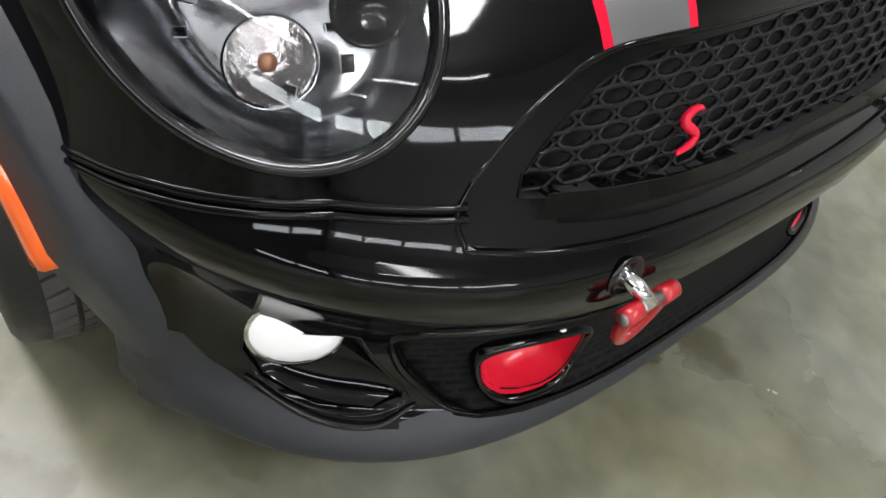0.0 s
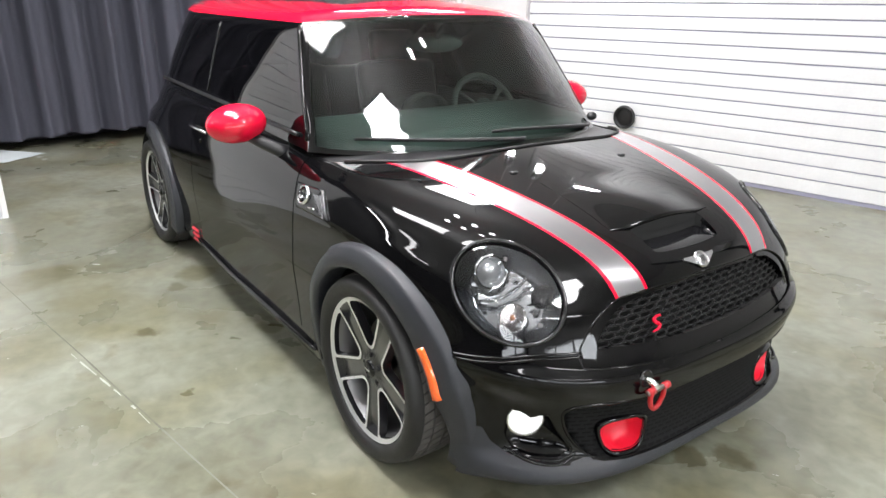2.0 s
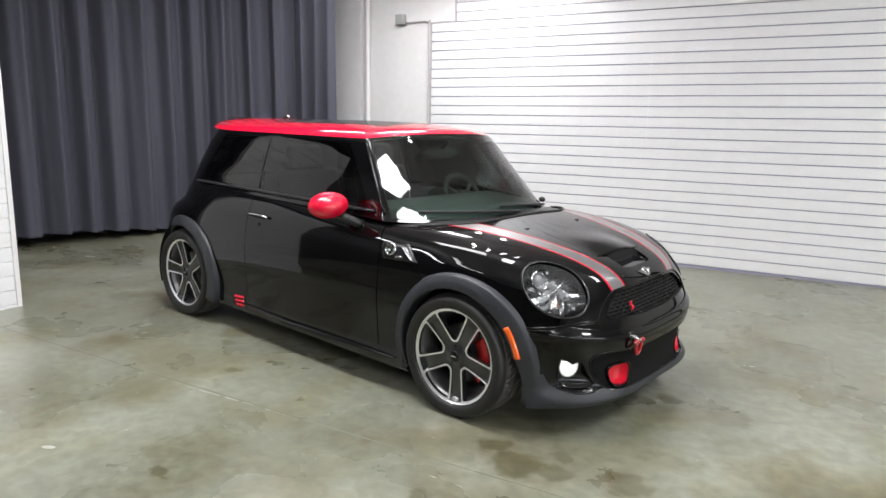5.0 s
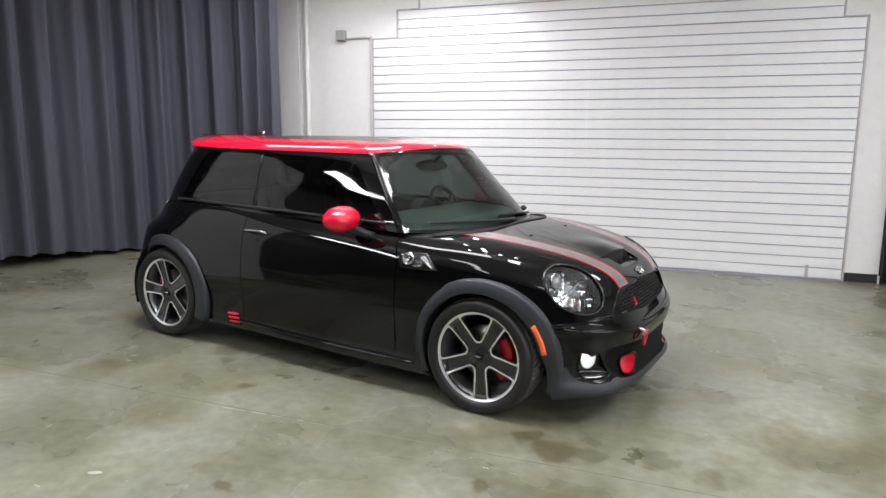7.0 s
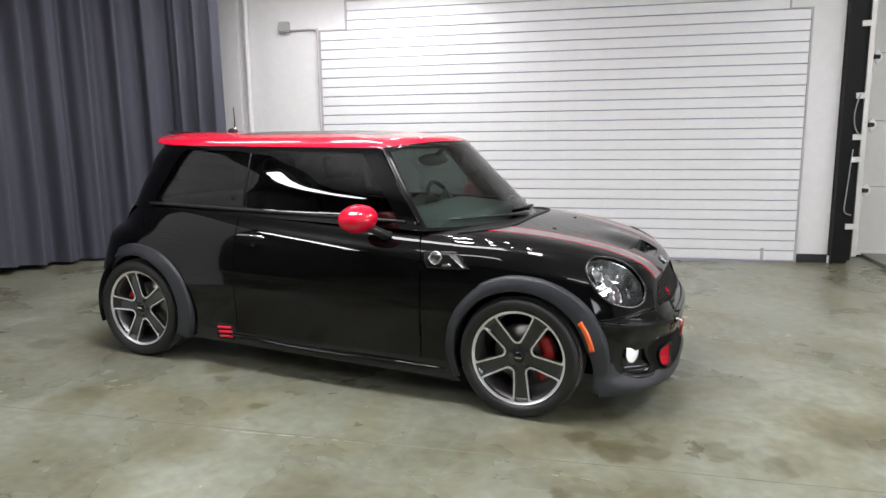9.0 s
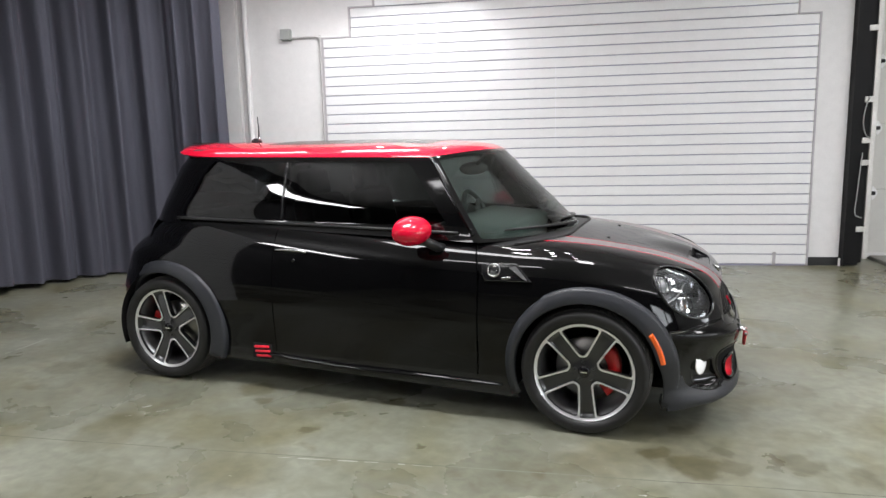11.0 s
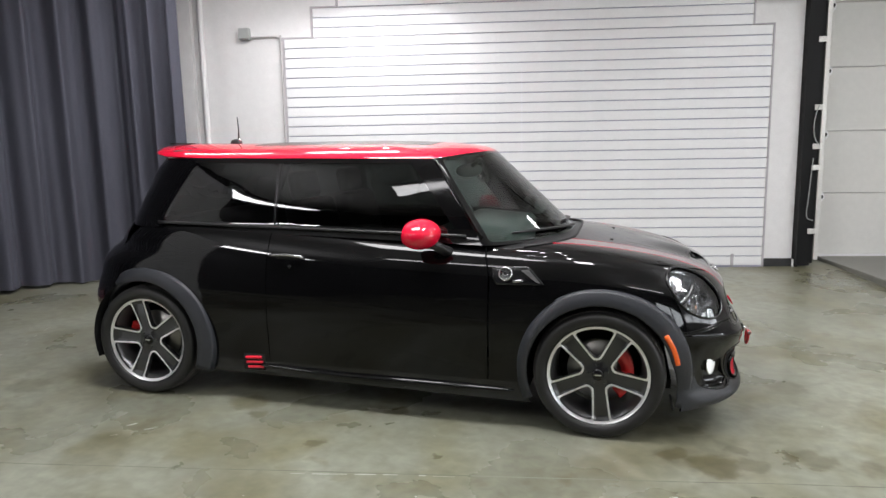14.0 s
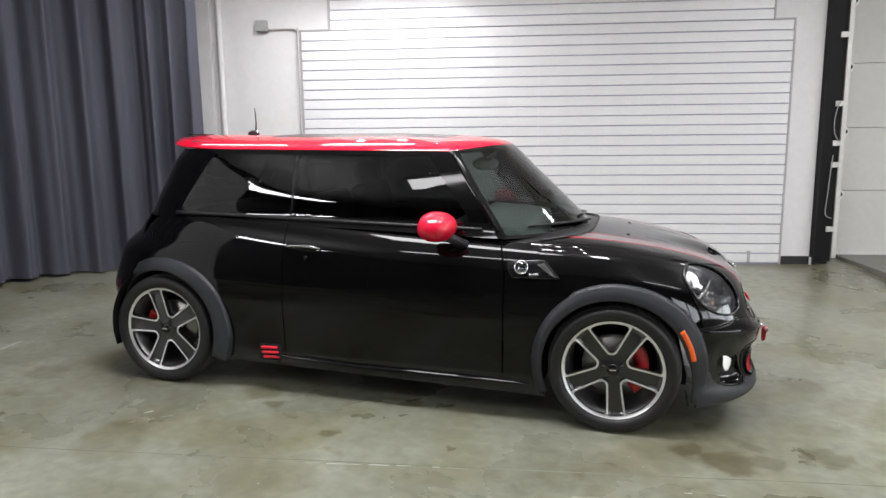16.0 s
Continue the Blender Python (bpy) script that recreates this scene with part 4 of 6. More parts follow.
# rolled edges either side of the bonnet gap
for s in (-1, 1):
    y0 = 0.50
    way = [front_at(s * (y0 + (0.755 - y0) * i / 20), bonnet_low(y0 + (0.755 - y0) * i / 20) - 0.0035, -0.002) for i in range(21)]
    part("rolled_edge", tube(way, 0.0045, 8), M_BLACK, bumper_ob)
    way = [front_at(s * (y0 + (0.755 - y0) * i / 20), bonnet_low(y0 + (0.755 - y0) * i / 20) + 0.0065, -0.002) for i in range(21)]
    part("rolled_edge", tube(way, 0.0045, 8), M_BLACK, bonnet_ob)
surround.normal_update()
outer = {v: v.co.copy() for v in surround.verts}
rims = [e for e in surround.edges if len(e.link_faces) == 1 and all(abs(mouth_f(v.co)) < 0.004 for v in e.verts)]
push(surround, recess)
walls = {}
for e in rims:
    for v in e.verts:
        if v not in walls:
            walls[v] = surround.verts.new(outer[v] - (outer[v] - v.co) * 0.15)
for e in rims:
    a, b = e.verts
    surround.faces.new((a, b, walls[b], walls[a]))
# black sheet set behind intake and ducts, painting the shade inside
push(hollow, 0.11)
part("intake_shade", hollow, M_VOID, bumper_ob)
part("lower_intake", surround, M_SLOTTED, bumper_ob, "black plastic lower intake panel")


def funnel(bm, depth, shrink):
    """Turns a piece of skin into a bowl: its rim stays, its floor sinks and shrinks."""
    bm.normal_update()
    c = sum((v.co for v in bm.verts), Vector()) / len(bm.verts)
    n = sum((v.normal for v in bm.verts), Vector()).normalized()
    loops = [e for e in bm.edges if len(e.link_faces) == 1]
    ring0 = {}
    for e in loops:
        for v in e.verts:
            ring0[v] = v.co.copy()
    own = bmesh.new()
    levels = []
    for k in range(7):
        t = k / 6
        levels.append({v: own.verts.new(co.lerp(c, shrink * t**1.4) - n * depth * math.sin(t * math.pi / 2)) for v, co in ring0.items()})
    for a, b in zip(levels, levels[1:]):
        for e in loops:
            u, v = e.verts
            own.faces.new((a[u], a[v], b[v], b[u]))
    mid = own.verts.new(c - n * depth)
    for e in loops:
        u, v = e.verts
        own.faces.new((levels[-1][u], levels[-1][v], mid))
    bm.free()
    bmesh.ops.recalc_face_normals(own, faces=own.faces)
    own.normal_update()
    if sum(f.normal.dot(n) for f in own.faces) < 0:
        bmesh.ops.reverse_faces(own, faces=own.faces)
    return own, c, n


ducts.free()
pockets.free()


def loft(outlines, cap=True):
    """Skin through closed outlines of equal count; the last one is closed to its middle."""
    bm = bmesh.new()
    rings = [[bm.verts.new(p) for p in row] for row in outlines]
    n = len(rings[0])
    for a, b in zip(rings, rings[1:]):
        for i in range(n):
            bm.faces.new((a[i], a[(i + 1) % n], b[(i + 1) % n], b[i]))
    if cap:
        mid = bm.verts.new(sum((v.co for v in rings[-1]), Vector()) / n)
        for i in range(n):
            bm.faces.new((rings[-1][i], rings[-1][(i + 1) % n], mid))
    bmesh.ops.recalc_face_normals(bm, faces=bm.faces)
    return bm


for s in (-1, 1):
    def duct_row(ry, rz, out):
        return [front_at(s * y, z, out) for y, z in duct_ring(ry, rz, 48)]

    housing = loft([duct_row(0.088, 0.059, -0.018), duct_row(0.087, 0.058, -0.006), duct_row(0.084, 0.055, -0.001), duct_row(0.080, 0.051, -0.001), duct_row(0.077, 0.049, -0.003), duct_row(0.075, 0.047, -0.006)], cap=False)
    part("duct_housing", housing, M_BLACK, bumper_ob, "gloss black rounded duct housing")
    bowl = loft([duct_row(0.075, 0.047, -0.006), duct_row(0.070, 0.044, -0.018), duct_row(0.063, 0.039, -0.042), duct_row(0.052, 0.031, -0.058), duct_row(0.020, 0.012, -0.064)])
    part("brake_duct", bowl, M_REDFLAT, bumper_ob, "bright red brake duct insert")
    rim_yz = spline(POCKET + POCKET[:1], 6)[:-1]

    def pocket_row(k, out):
        return [front_at(s * (0.600 + (y - 0.600) * k), 0.325 + (z - 0.325) * k, out) for y, z in rim_yz]

    dish = loft([pocket_row(1.02, -0.002), pocket_row(1.0, 0.0015), pocket_row(0.97, 0.0005), pocket_row(0.93, -0.006), pocket_row(0.85, -0.013), pocket_row(0.7, -0.020), pocket_row(0.45, -0.025), pocket_row(0.2, -0.027)])
    part("fog_lamp_pocket", dish, M_BLACK, bumper_ob, "gloss black fog lamp recess")
    at = Vector((0.505, s * 0.593, 0.338))
    aim = Matrix.Translation(at) @ Vector((0.875, s * 0.48, 0.08)).to_track_quat("Y", "Z").to_matrix().to_4x4() @ Matrix.Scale(0.92, 4)
    part("fog_lamp", lathe([(0.0, -0.03), (0.03, -0.02), (0.050, 0.005), (0.056, 0.016), (0.057, 0.020), (0.052, 0.020)], 36, m=aim), M_CHROME, bumper_ob, "round chrome fog lamp")
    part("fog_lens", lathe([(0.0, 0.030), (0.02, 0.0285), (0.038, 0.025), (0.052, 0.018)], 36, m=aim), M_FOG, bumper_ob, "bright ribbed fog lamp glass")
    blade = [front_at(s * y, z, 0.001) for y, z in spline([(0.640, 0.242), (0.615, 0.223), (0.58, 0.215), (0.53, 0.217), (0.489, 0.236)], 5)]
    part("blade", tube(blade, [0.002 + 0.004 * math.sin(math.pi * i / (len(blade) - 1)) for i in range(len(blade))], 8), M_GLOSS, bumper_ob)

# rolled edges of the intake, its ducts and the lamp recesses
for s in (-1, 1):
    way = [front_at(s * y, z, -0.001) for y, z in spline([(0.20, 0.392), (0.32, 0.395), (0.42, 0.403), (0.505, 0.400), (0.533, 0.374), (0.518, 0.318), (0.497, 0.276), (0.460, 0.230), (0.42, 0.217)], 7)]
    part("intake_edge", tube(way, [0.002 + 0.0035 * math.sin(math.pi * i / (len(way) - 1)) for i in range(len(way))], 8), M_BLACK, bumper_ob, "rounded intake edge")

# grille: gloss surround, wire honeycomb, backing
cut(grille_skin, mesh_f)
mesh_hole = take(grille_skin, mesh_f)
push(grille_skin, 0.005)
rim_in(grille_skin, 0.03)
grille = part("grille", grille_skin, M_BLACK, car, "black honeycomb radiator grille")
push(mesh_hole, 0.05)
rim_in(mesh_hole, -0.047)
part("backing", mesh_hole, M_VOID, grille)
wires = bmesh.new()
CW, CH = 0.0475, 0.0185
for row in range(-1, 9):
    for col in range(-13, 14):
        cy, cz = (col + 0.5 * (row % 2)) * CW, 0.531 + row * CH * 0.86
        ring = [(cy - CW * 0.5, cz), (cy - CW * 0.29, cz + CH * 0.5), (cy + CW * 0.29, cz + CH * 0.5), (cy + CW * 0.5, cz), (cy + CW * 0.29, cz - CH * 0.5), (cy - CW * 0.29, cz - CH * 0.5)]
        ring = [(cy + (y - cy) * 0.95, cz + (z - cz) * 0.97) for y, z in ring]
        if grille_inner(abs(cy), cz - grille_top(cy) * (cz > 0.58)) > 0.004:
            continue
        pts = []
        for y, z in ring:
            y = math.copysign(min(abs(y), 0.462), y)
            pts.append(front_at(y, min(max(z, 0.522), 0.664), -0.022))
        tube(pts, 0.0034, 5, bm=wires, closed=True)
part("grille_mesh", wires, M_MESH, grille, "black plastic honeycomb mesh")
ess = [(0.020, 0.022), (0.012, 0.027), (0.0, 0.026), (-0.010, 0.020), (-0.011, 0.012), (-0.004, 0.004), (0.006, -0.004), (0.011, -0.012), (0.007, -0.021), (-0.004, -0.026), (-0.020, -0.028)]
ess = [Vector((front_at(-0.245, 0.581).x - 0.004 + b * -0.35, -0.242 + a * 0.95 + b * 0.22, 0.583 + b * 0.56)) for a, b in spline(ess, 4)]
part("badge", tube(ess, [0.0028 + 0.003 * math.sin(math.pi * i / (len(ess) - 1)) for i in range(len(ess))], 8), M_RED, grille, "red curved letter badge")

rim_path = [(-0.0, 0.655), (0.15, 0.655), (0.30, 0.658), (0.363, 0.655), (0.417, 0.638), (0.456, 0.615), (0.485, 0.588), (0.500, 0.566), (0.509, 0.546), (0.505, 0.522), (0.486, 0.512), (0.34, 0.497), (0.13, 0.485), (0.0, 0.482)]
for s in (-1, 1):
    way = [front_at(s * y, z + (grille_top(y) if z > 0.58 else 0.0), -0.002) for y, z in spline(rim_path, 6)]
    part("surround_edge", tube(way, 0.0035, 8), M_BLACK, grille, "rounded gloss black edge")

# headlights
for s, half in sides(lens):
    flip = Matrix.Diagonal((1, s, 1, 1))
    rim = []
    for i in range(64):
        a = 2 * math.pi * i / 64
        p = LAMP_C + LAMP_U * (LAMP_A + 0.004) * math.cos(a) + LAMP_S * (LAMP_B + 0.004) * math.sin(a)
        q, n = skin(flip @ (p + LAMP_D * 0.3), flip.to_3x3() @ -LAMP_D)
        rim.append(q + n * 0.001)
    push(half, 0.004)
    bowl_src = half.copy()
    lens_ob = part("headlight", half, M_CLEAR, car, "oval headlight with a clear lens")
    part("ring", tube(rim, 0.0065, 8, closed=True), M_GLOSS, lens_ob, "gloss black lamp ring")
    push(bowl_src, 0.006)
    bowl, c, n = funnel(bowl_src, 0.11, 0.35)
    part("reflector", bowl, M_BOWL, lens_ob, "silvered reflector bowl")

    def lamp_m(rel, depth):
        at = flip @ (LAMP_C + Vector(rel) + LAMP_D * depth)
        return Matrix.Translation(at) @ (flip.to_3x3() @ Vector((0.86, 0.28, 0.25))).to_track_quat("Y", "Z").to_matrix().to_4x4()

    pm = lamp_m((-0.068, 0.004, 0.046), -0.026)
    part("projector_ring", lathe([(0.040, -0.05), (0.052, -0.01), (0.054, 0.004), (0.048, 0.010), (0.040, 0.006), (0.037, -0.01)], 40, m=pm), M_CHROME, lens_ob, "chrome projector ring")
    part("projector_lens", lathe([(0.0, 0.020), (0.014, 0.018), (0.026, 0.011), (0.035, -0.002), (0.038, -0.012)], 32, m=pm), M_BALL, lens_ob, "clear projector lens")
    om = lamp_m((0.030, 0.004, -0.052), -0.030)
    part("indicator_bowl", lathe([(0.0, -0.035), (0.022, -0.028), (0.035, -0.008), (0.039, 0.008), (0.041, 0.008)], 32, m=om), M_CHROME, lens_ob, "chrome indicator bowl")
    part("indicator_bulb", ball(0.009, 0.007, 0.009, om @ Matrix.Translation((0.004, 0.0125, 0.003))), M_AMBER, lens_ob, "pale amber indicator bulb")
    part("indicator_lens", lathe([(0.0, 0.016), (0.016, 0.0145), (0.030, 0.010), (0.039, 0.005)], 32, m=om), M_FACET, lens_ob, "faceted clear indicator lens")
    bm_ = lamp_m((0.070, -0.062, 0.004), -0.014)
    part("dark_socket", lathe([(0.0, -0.012), (0.020, -0.010), (0.026, 0.0), (0.028, 0.006), (0.031, 0.006), (0.033, 0.0)], 32, m=bm_), M_GLOSS, lens_ob, "gloss black round socket")
    arm = [flip @ (LAMP_C + Vector(p)) for p in spline([(-0.115, 0.035, -0.005), (-0.075, 0.045, -0.022), (-0.03, 0.025, -0.02), (0.005, -0.02, 0.012), (0.02, -0.05, 0.05)], 6)]
    part("trim_bar", tube([p - (flip.to_3x3() @ LAMP_D) * 0.022 for p in arm], 0.009, 8, flat=0.5), M_CHROME, lens_ob, "chrome trim bar")
    pick = random.Random(5)
    for k in range(20):
        a, rho = 2 * math.pi * (k + 0.6 * pick.random()) / 20, pick.uniform(0.42, 0.86)
        at = LAMP_C + LAMP_U * LAMP_A * rho * math.cos(a) + LAMP_S * LAMP_B * rho * math.sin(a) - LAMP_D * (0.014 + 0.040 * (1 - rho * rho))
        tilt = Vector((pick.uniform(-0.5, 0.5), pick.uniform(-0.5, 0.5), pick.uniform(-0.4, 0.6)))
        fm = Matrix.Translation(flip @ at) @ (flip.to_3x3() @ (LAMP_D + tilt * 0.8)).to_track_quat("Y", "Z").to_matrix().to_4x4()
        part("facet", box(pick.uniform(0.012, 0.024), 0.004, pick.uniform(0.008, 0.016), fm, 0.0015), M_CHROME, lens_ob, smooth=False)

# wing behind the front wheel, doors, rear quarters, sills
cowl_f = lambda c: max(-0.56 - c.x, abs(c.y) - 0.69, 0.85 - c.z, c.x - bonnet_back(c.y) + 0.004)
cut(shell, cowl_f)
cowl = take(shell, cowl_f)
push(cowl, 0.008)
part("cowl", cowl, M_DARK, car, "black plastic scuttle panel")
sill_f = lambda c: max(c.z - 0.235, c.x + 0.3, -2.15 - c.x)
cut(shell, sill_f)
for s, half in sides(take(shell, sill_f)):
    rim_in(half, 0.012)
    sill = part("sill", half, M_GLOSS, car, "black side sill")
    way = [side_at(x, 0.190 + 0.03 * max(0, (-1.3 - x) / 0.6), s, 0.006) for x in np.linspace(-0.40, -1.78, 40)]
    part("sill_edge", tube(way, [0.004 + 0.015 * math.sin(math.pi * min(max(i / 39, 0.0), 1.0)) ** 0.4 for i in range(40)], 12), M_BLACK, sill, "rounded gloss black edge")
wing_f = lambda c: max(-0.526 - 0.25 * max(c.z - 0.75, 0) - c.x + 0.002, c.x - 0.3)
cut(shell, wing_f)
for s, half in sides(take(shell, wing_f)):
    main_piece(half)
    rim_in(half, 0.012)
    part("front_wing", half, M_BLACK, car)
door_f = lambda c: max(c.x + 0.530 + 0.25 * max(c.z - 0.75, 0) + 0.002, -1.715 - c.x)
cut(shell, door_f)
doors = {}
for s, half in sides(take(shell, door_f)):
    rim_in(half, 0.012)
    doors[s] = part("door", half, M_BLACK, car)
quarter_x = lambda c: max(c.x + 1.719, -2.62 - c.x)
cut(shell, quarter_x)
for s, half in sides(take(shell, quarter_x)):
    rim_in(half, 0.012)
    part("rear_quarter", half, M_BLACK, car)
shell_tail = take(shell, lambda c: c.x + 2.0)
shell.free()
rim_in(shell_tail, 0.012)
part("tailgate", shell_tail, M_BLACK, car)

# ---- cabin
cabin = right_side_up(dome(CABIN_LEVELS, 5, 50, 50, 26, True), (-1.6, 0, 1.1))
GLASS = BVHTree.FromBMesh(cabin)
roof_edge = lambda x: 1.312 + 0.036 * min(max((x + 0.86) / 0.2, 0), 1)
roof_f = lambda c: roof_edge(c.x) - c.z
cut(cabin, roof_f)
roof = take(cabin, roof_f)
for v in roof.verts:
    t = max(0.0, (-2.1 - v.co.x) / 0.55)
    v.co.z += 0.030 * t * t + 0.024 * min(t, 1.0) * max(0.0, 1 - (v.co.y / 0.5) ** 2)
    v.co.x -= 0.085 * t**1.5
sun_f = lambda c: smooth_max(abs(c.y) - 0.36, c.x + 0.93, -2.02 - c.x, k=0.02)
cut(roof, sun_f)
sunroof = take(roof, sun_f)
rim_in(roof, 0.012)
rim_in(sunroof, 0.01)
part("roof", roof, M_RED, car, "glossy red roof")
part("sunroof", sunroof, M_SUNROOF, car, "black glass sunroof")
screen_edge = lambda z: -0.557 - 0.69 * (z - 0.907)
screen_f = lambda c: smooth_max(screen_edge(c.z) + 0.016 - c.x, 0.905 - c.z, c.z - roof_edge(c.x) + 0.012, k=0.006) if c.x > -1.0 else 1.0
door_glass_f = lambda c: smooth_max(c.x + 0.722 + 0.78 * (c.z - 0.97), -1.700 - c.x, 0.962 - c.z, c.z - 1.288, k=0.008) if abs(c.y) > 0.45 else 1.0
quarter_f = lambda c: smooth_max(c.x + 1.725, -2.405 + 0.56 * (c.z - 0.983) - c.x, 0.970 - c.z, c.z - 1.285, k=0.012) if abs(c.y) > 0.40 else 1.0
rear_f = lambda c: smooth_max(abs(c.y) - 0.52, 1.0 - c.z, c.z - 1.27, k=0.01) if c.x < -2.4 else 1.0
for nm, f, m, lab in (("windscreen", screen_f, M_GLASS, "clear windscreen"), ("side_window", door_glass_f, M_DOORGLASS, "lightly tinted door glass"), ("quarter_window", quarter_f, M_TINT, "dark tinted rear side glass"), ("rear_window", rear_f, M_TINT, "tinted rear glass")):
    cut(cabin, f)
    pane = take(cabin, f)
    sides = ((0, 1),) if nm in ("windscreen", "rear_window") else ((-1, 1), (1, 1))
    for s, _ in sides:
        one = take(pane, lambda c: -1.0 if s == 0 else -s * c.y)
        rim_in(one, 0.004)
        part(nm, one, m, car, lab)
    pane.free()
rim_in(cabin, 0.02)
part("pillar_frame", cabin, M_BLACK, car, "gloss black roof pillars")


# thin bright seam between door glass and rear side glass
for s in (-1, 1):
    way = []
    for i in range(9):
        p, n, *_ = GLASS.ray_cast(Vector((-1.712, 2 * s, 0.965 + 0.318 * i / 8)), Vector((0, -s, 0)))
        way.append(p + n * 0.001)
    part("window_seam", tube(way, 0.0045, 6), M_GLOSS, car, "thin gloss window seam")

# rounded ridges of the windscreen pillars
for s in (-1, 1):
    way = []
    for i in range(13):
        z = 0.925 + 0.375 * i / 12
        p, n, *_ = GLASS.ray_cast(Vector((screen_edge(z) - 0.012, 2 * s, z)), Vector((0, -s, 0)))
        way.append(p + n * 0.001)
    part("pillar_ridge", tube(way, 0.010, 10), M_BLACK, car, "rounded gloss black pillar edge")

# ---- arch flares
def nose_y(x, w=0.806, xf=0.73, s1=-0.25, p=3.4):
    if x <= s1:
        if x < -2.15:
            return w * max(0, 1 - ((-2.15 - x) / 0.85) ** 3.2) ** (1 / 3.2)
        return w
    return w * max(0.0, 1 - ((x - s1) / (xf - s1)) ** p) ** (1 / p)


def flare(k, side, a0, a1):
    own = bmesh.new()
    n = 56
    rings = []
    for i in range(n + 1):
        a = radians(a0 + (a1 - a0) * i / n)
        ring = []
        for r, dy in ((0.340, -0.06), (0.335, 0.004), (0.336, 0.020), (0.340, 0.027), (0.346, 0.030), (0.380, 0.026), (0.414, 0.020), (0.422, 0.017), (0.426, 0.010), (0.430, -0.02)):
            r *= 1 - 0.045 * max(0, min(1, (a - radians(120)) / radians(70))) * (r > 0.38)
            r -= (0.018 + 0.008 * (a > radians(120))) * max(0, min(1, (a - radians(35)) / radians(45))) * (r > 0.39)
            if k == 0 and r < 0.40:
                r += (0.045 if r < 0.365 else 0.022) * max(0.0, (radians(14) - a) / radians(36))
            x, z = AXLE[k] + r * math.cos(a), HUB_Z + r * math.sin(a)
            low = max(0, min(1, (radians(14) - a) / radians(24))) if k == 0 and a < 1 else 0
            rear = max(0, min(1, (a - radians(150)) / radians(50))) if k == 0 else 0
            base = nose_y(x)
            if low > 0:
                base += (abs(side_at(x, max(z, 0.145), side).y) - base) * low
            if k == 0 and dy < 0 and r > 0.39 and x > 0.15:
                ring.append(own.verts.new((x, side * (abs(side_at(x, max(z, 0.145), side).y) - 0.004), z)))
                continue
            ring.append(own.verts.new((x, side * (base + dy * (1 - 0.85 * low) * (1 - 0.8 * rear) - 0.004 * low - 0.018 * rear - 0.02 * max(0, z - 0.62) * 4), z)))
        rings.append(ring)
    for p, q in zip(rings, rings[1:]):
        for j in range(len(p) - 1):
            own.faces.new((p[j], p[j + 1], q[j + 1], q[j]))
    own.faces.new(rings[0])
    own.faces.new(rings[-1])
    bmesh.ops.recalc_face_normals(own, faces=own.faces)
    return own


for s in (-1, 1):
    part("front_arch_flare", flare(0, s, -22, 204), M_GREY, car, "dark grey plastic wheel arch trim")
    part("rear_arch_flare", flare(1, s, -20, 192), M_GREY, car, "dark grey plastic wheel arch trim")


# ---- wheels
def spoke_f(co, phase):
    """Negative inside a window of the wheel."""
    r = math.hypot(co.x, co.z)
    a = math.atan2(co.z, co.x)
    step = 2 * math.pi / 5
    b = (a - radians(phase)) % step
    b = min(b, step - b)
    dist = r * math.sin(min(b, math.pi / 2))
    return smooth_max(r - 0.224, 0.0365 + 0.065 * (r - 0.1) - dist, 0.077 - r, k=0.006)


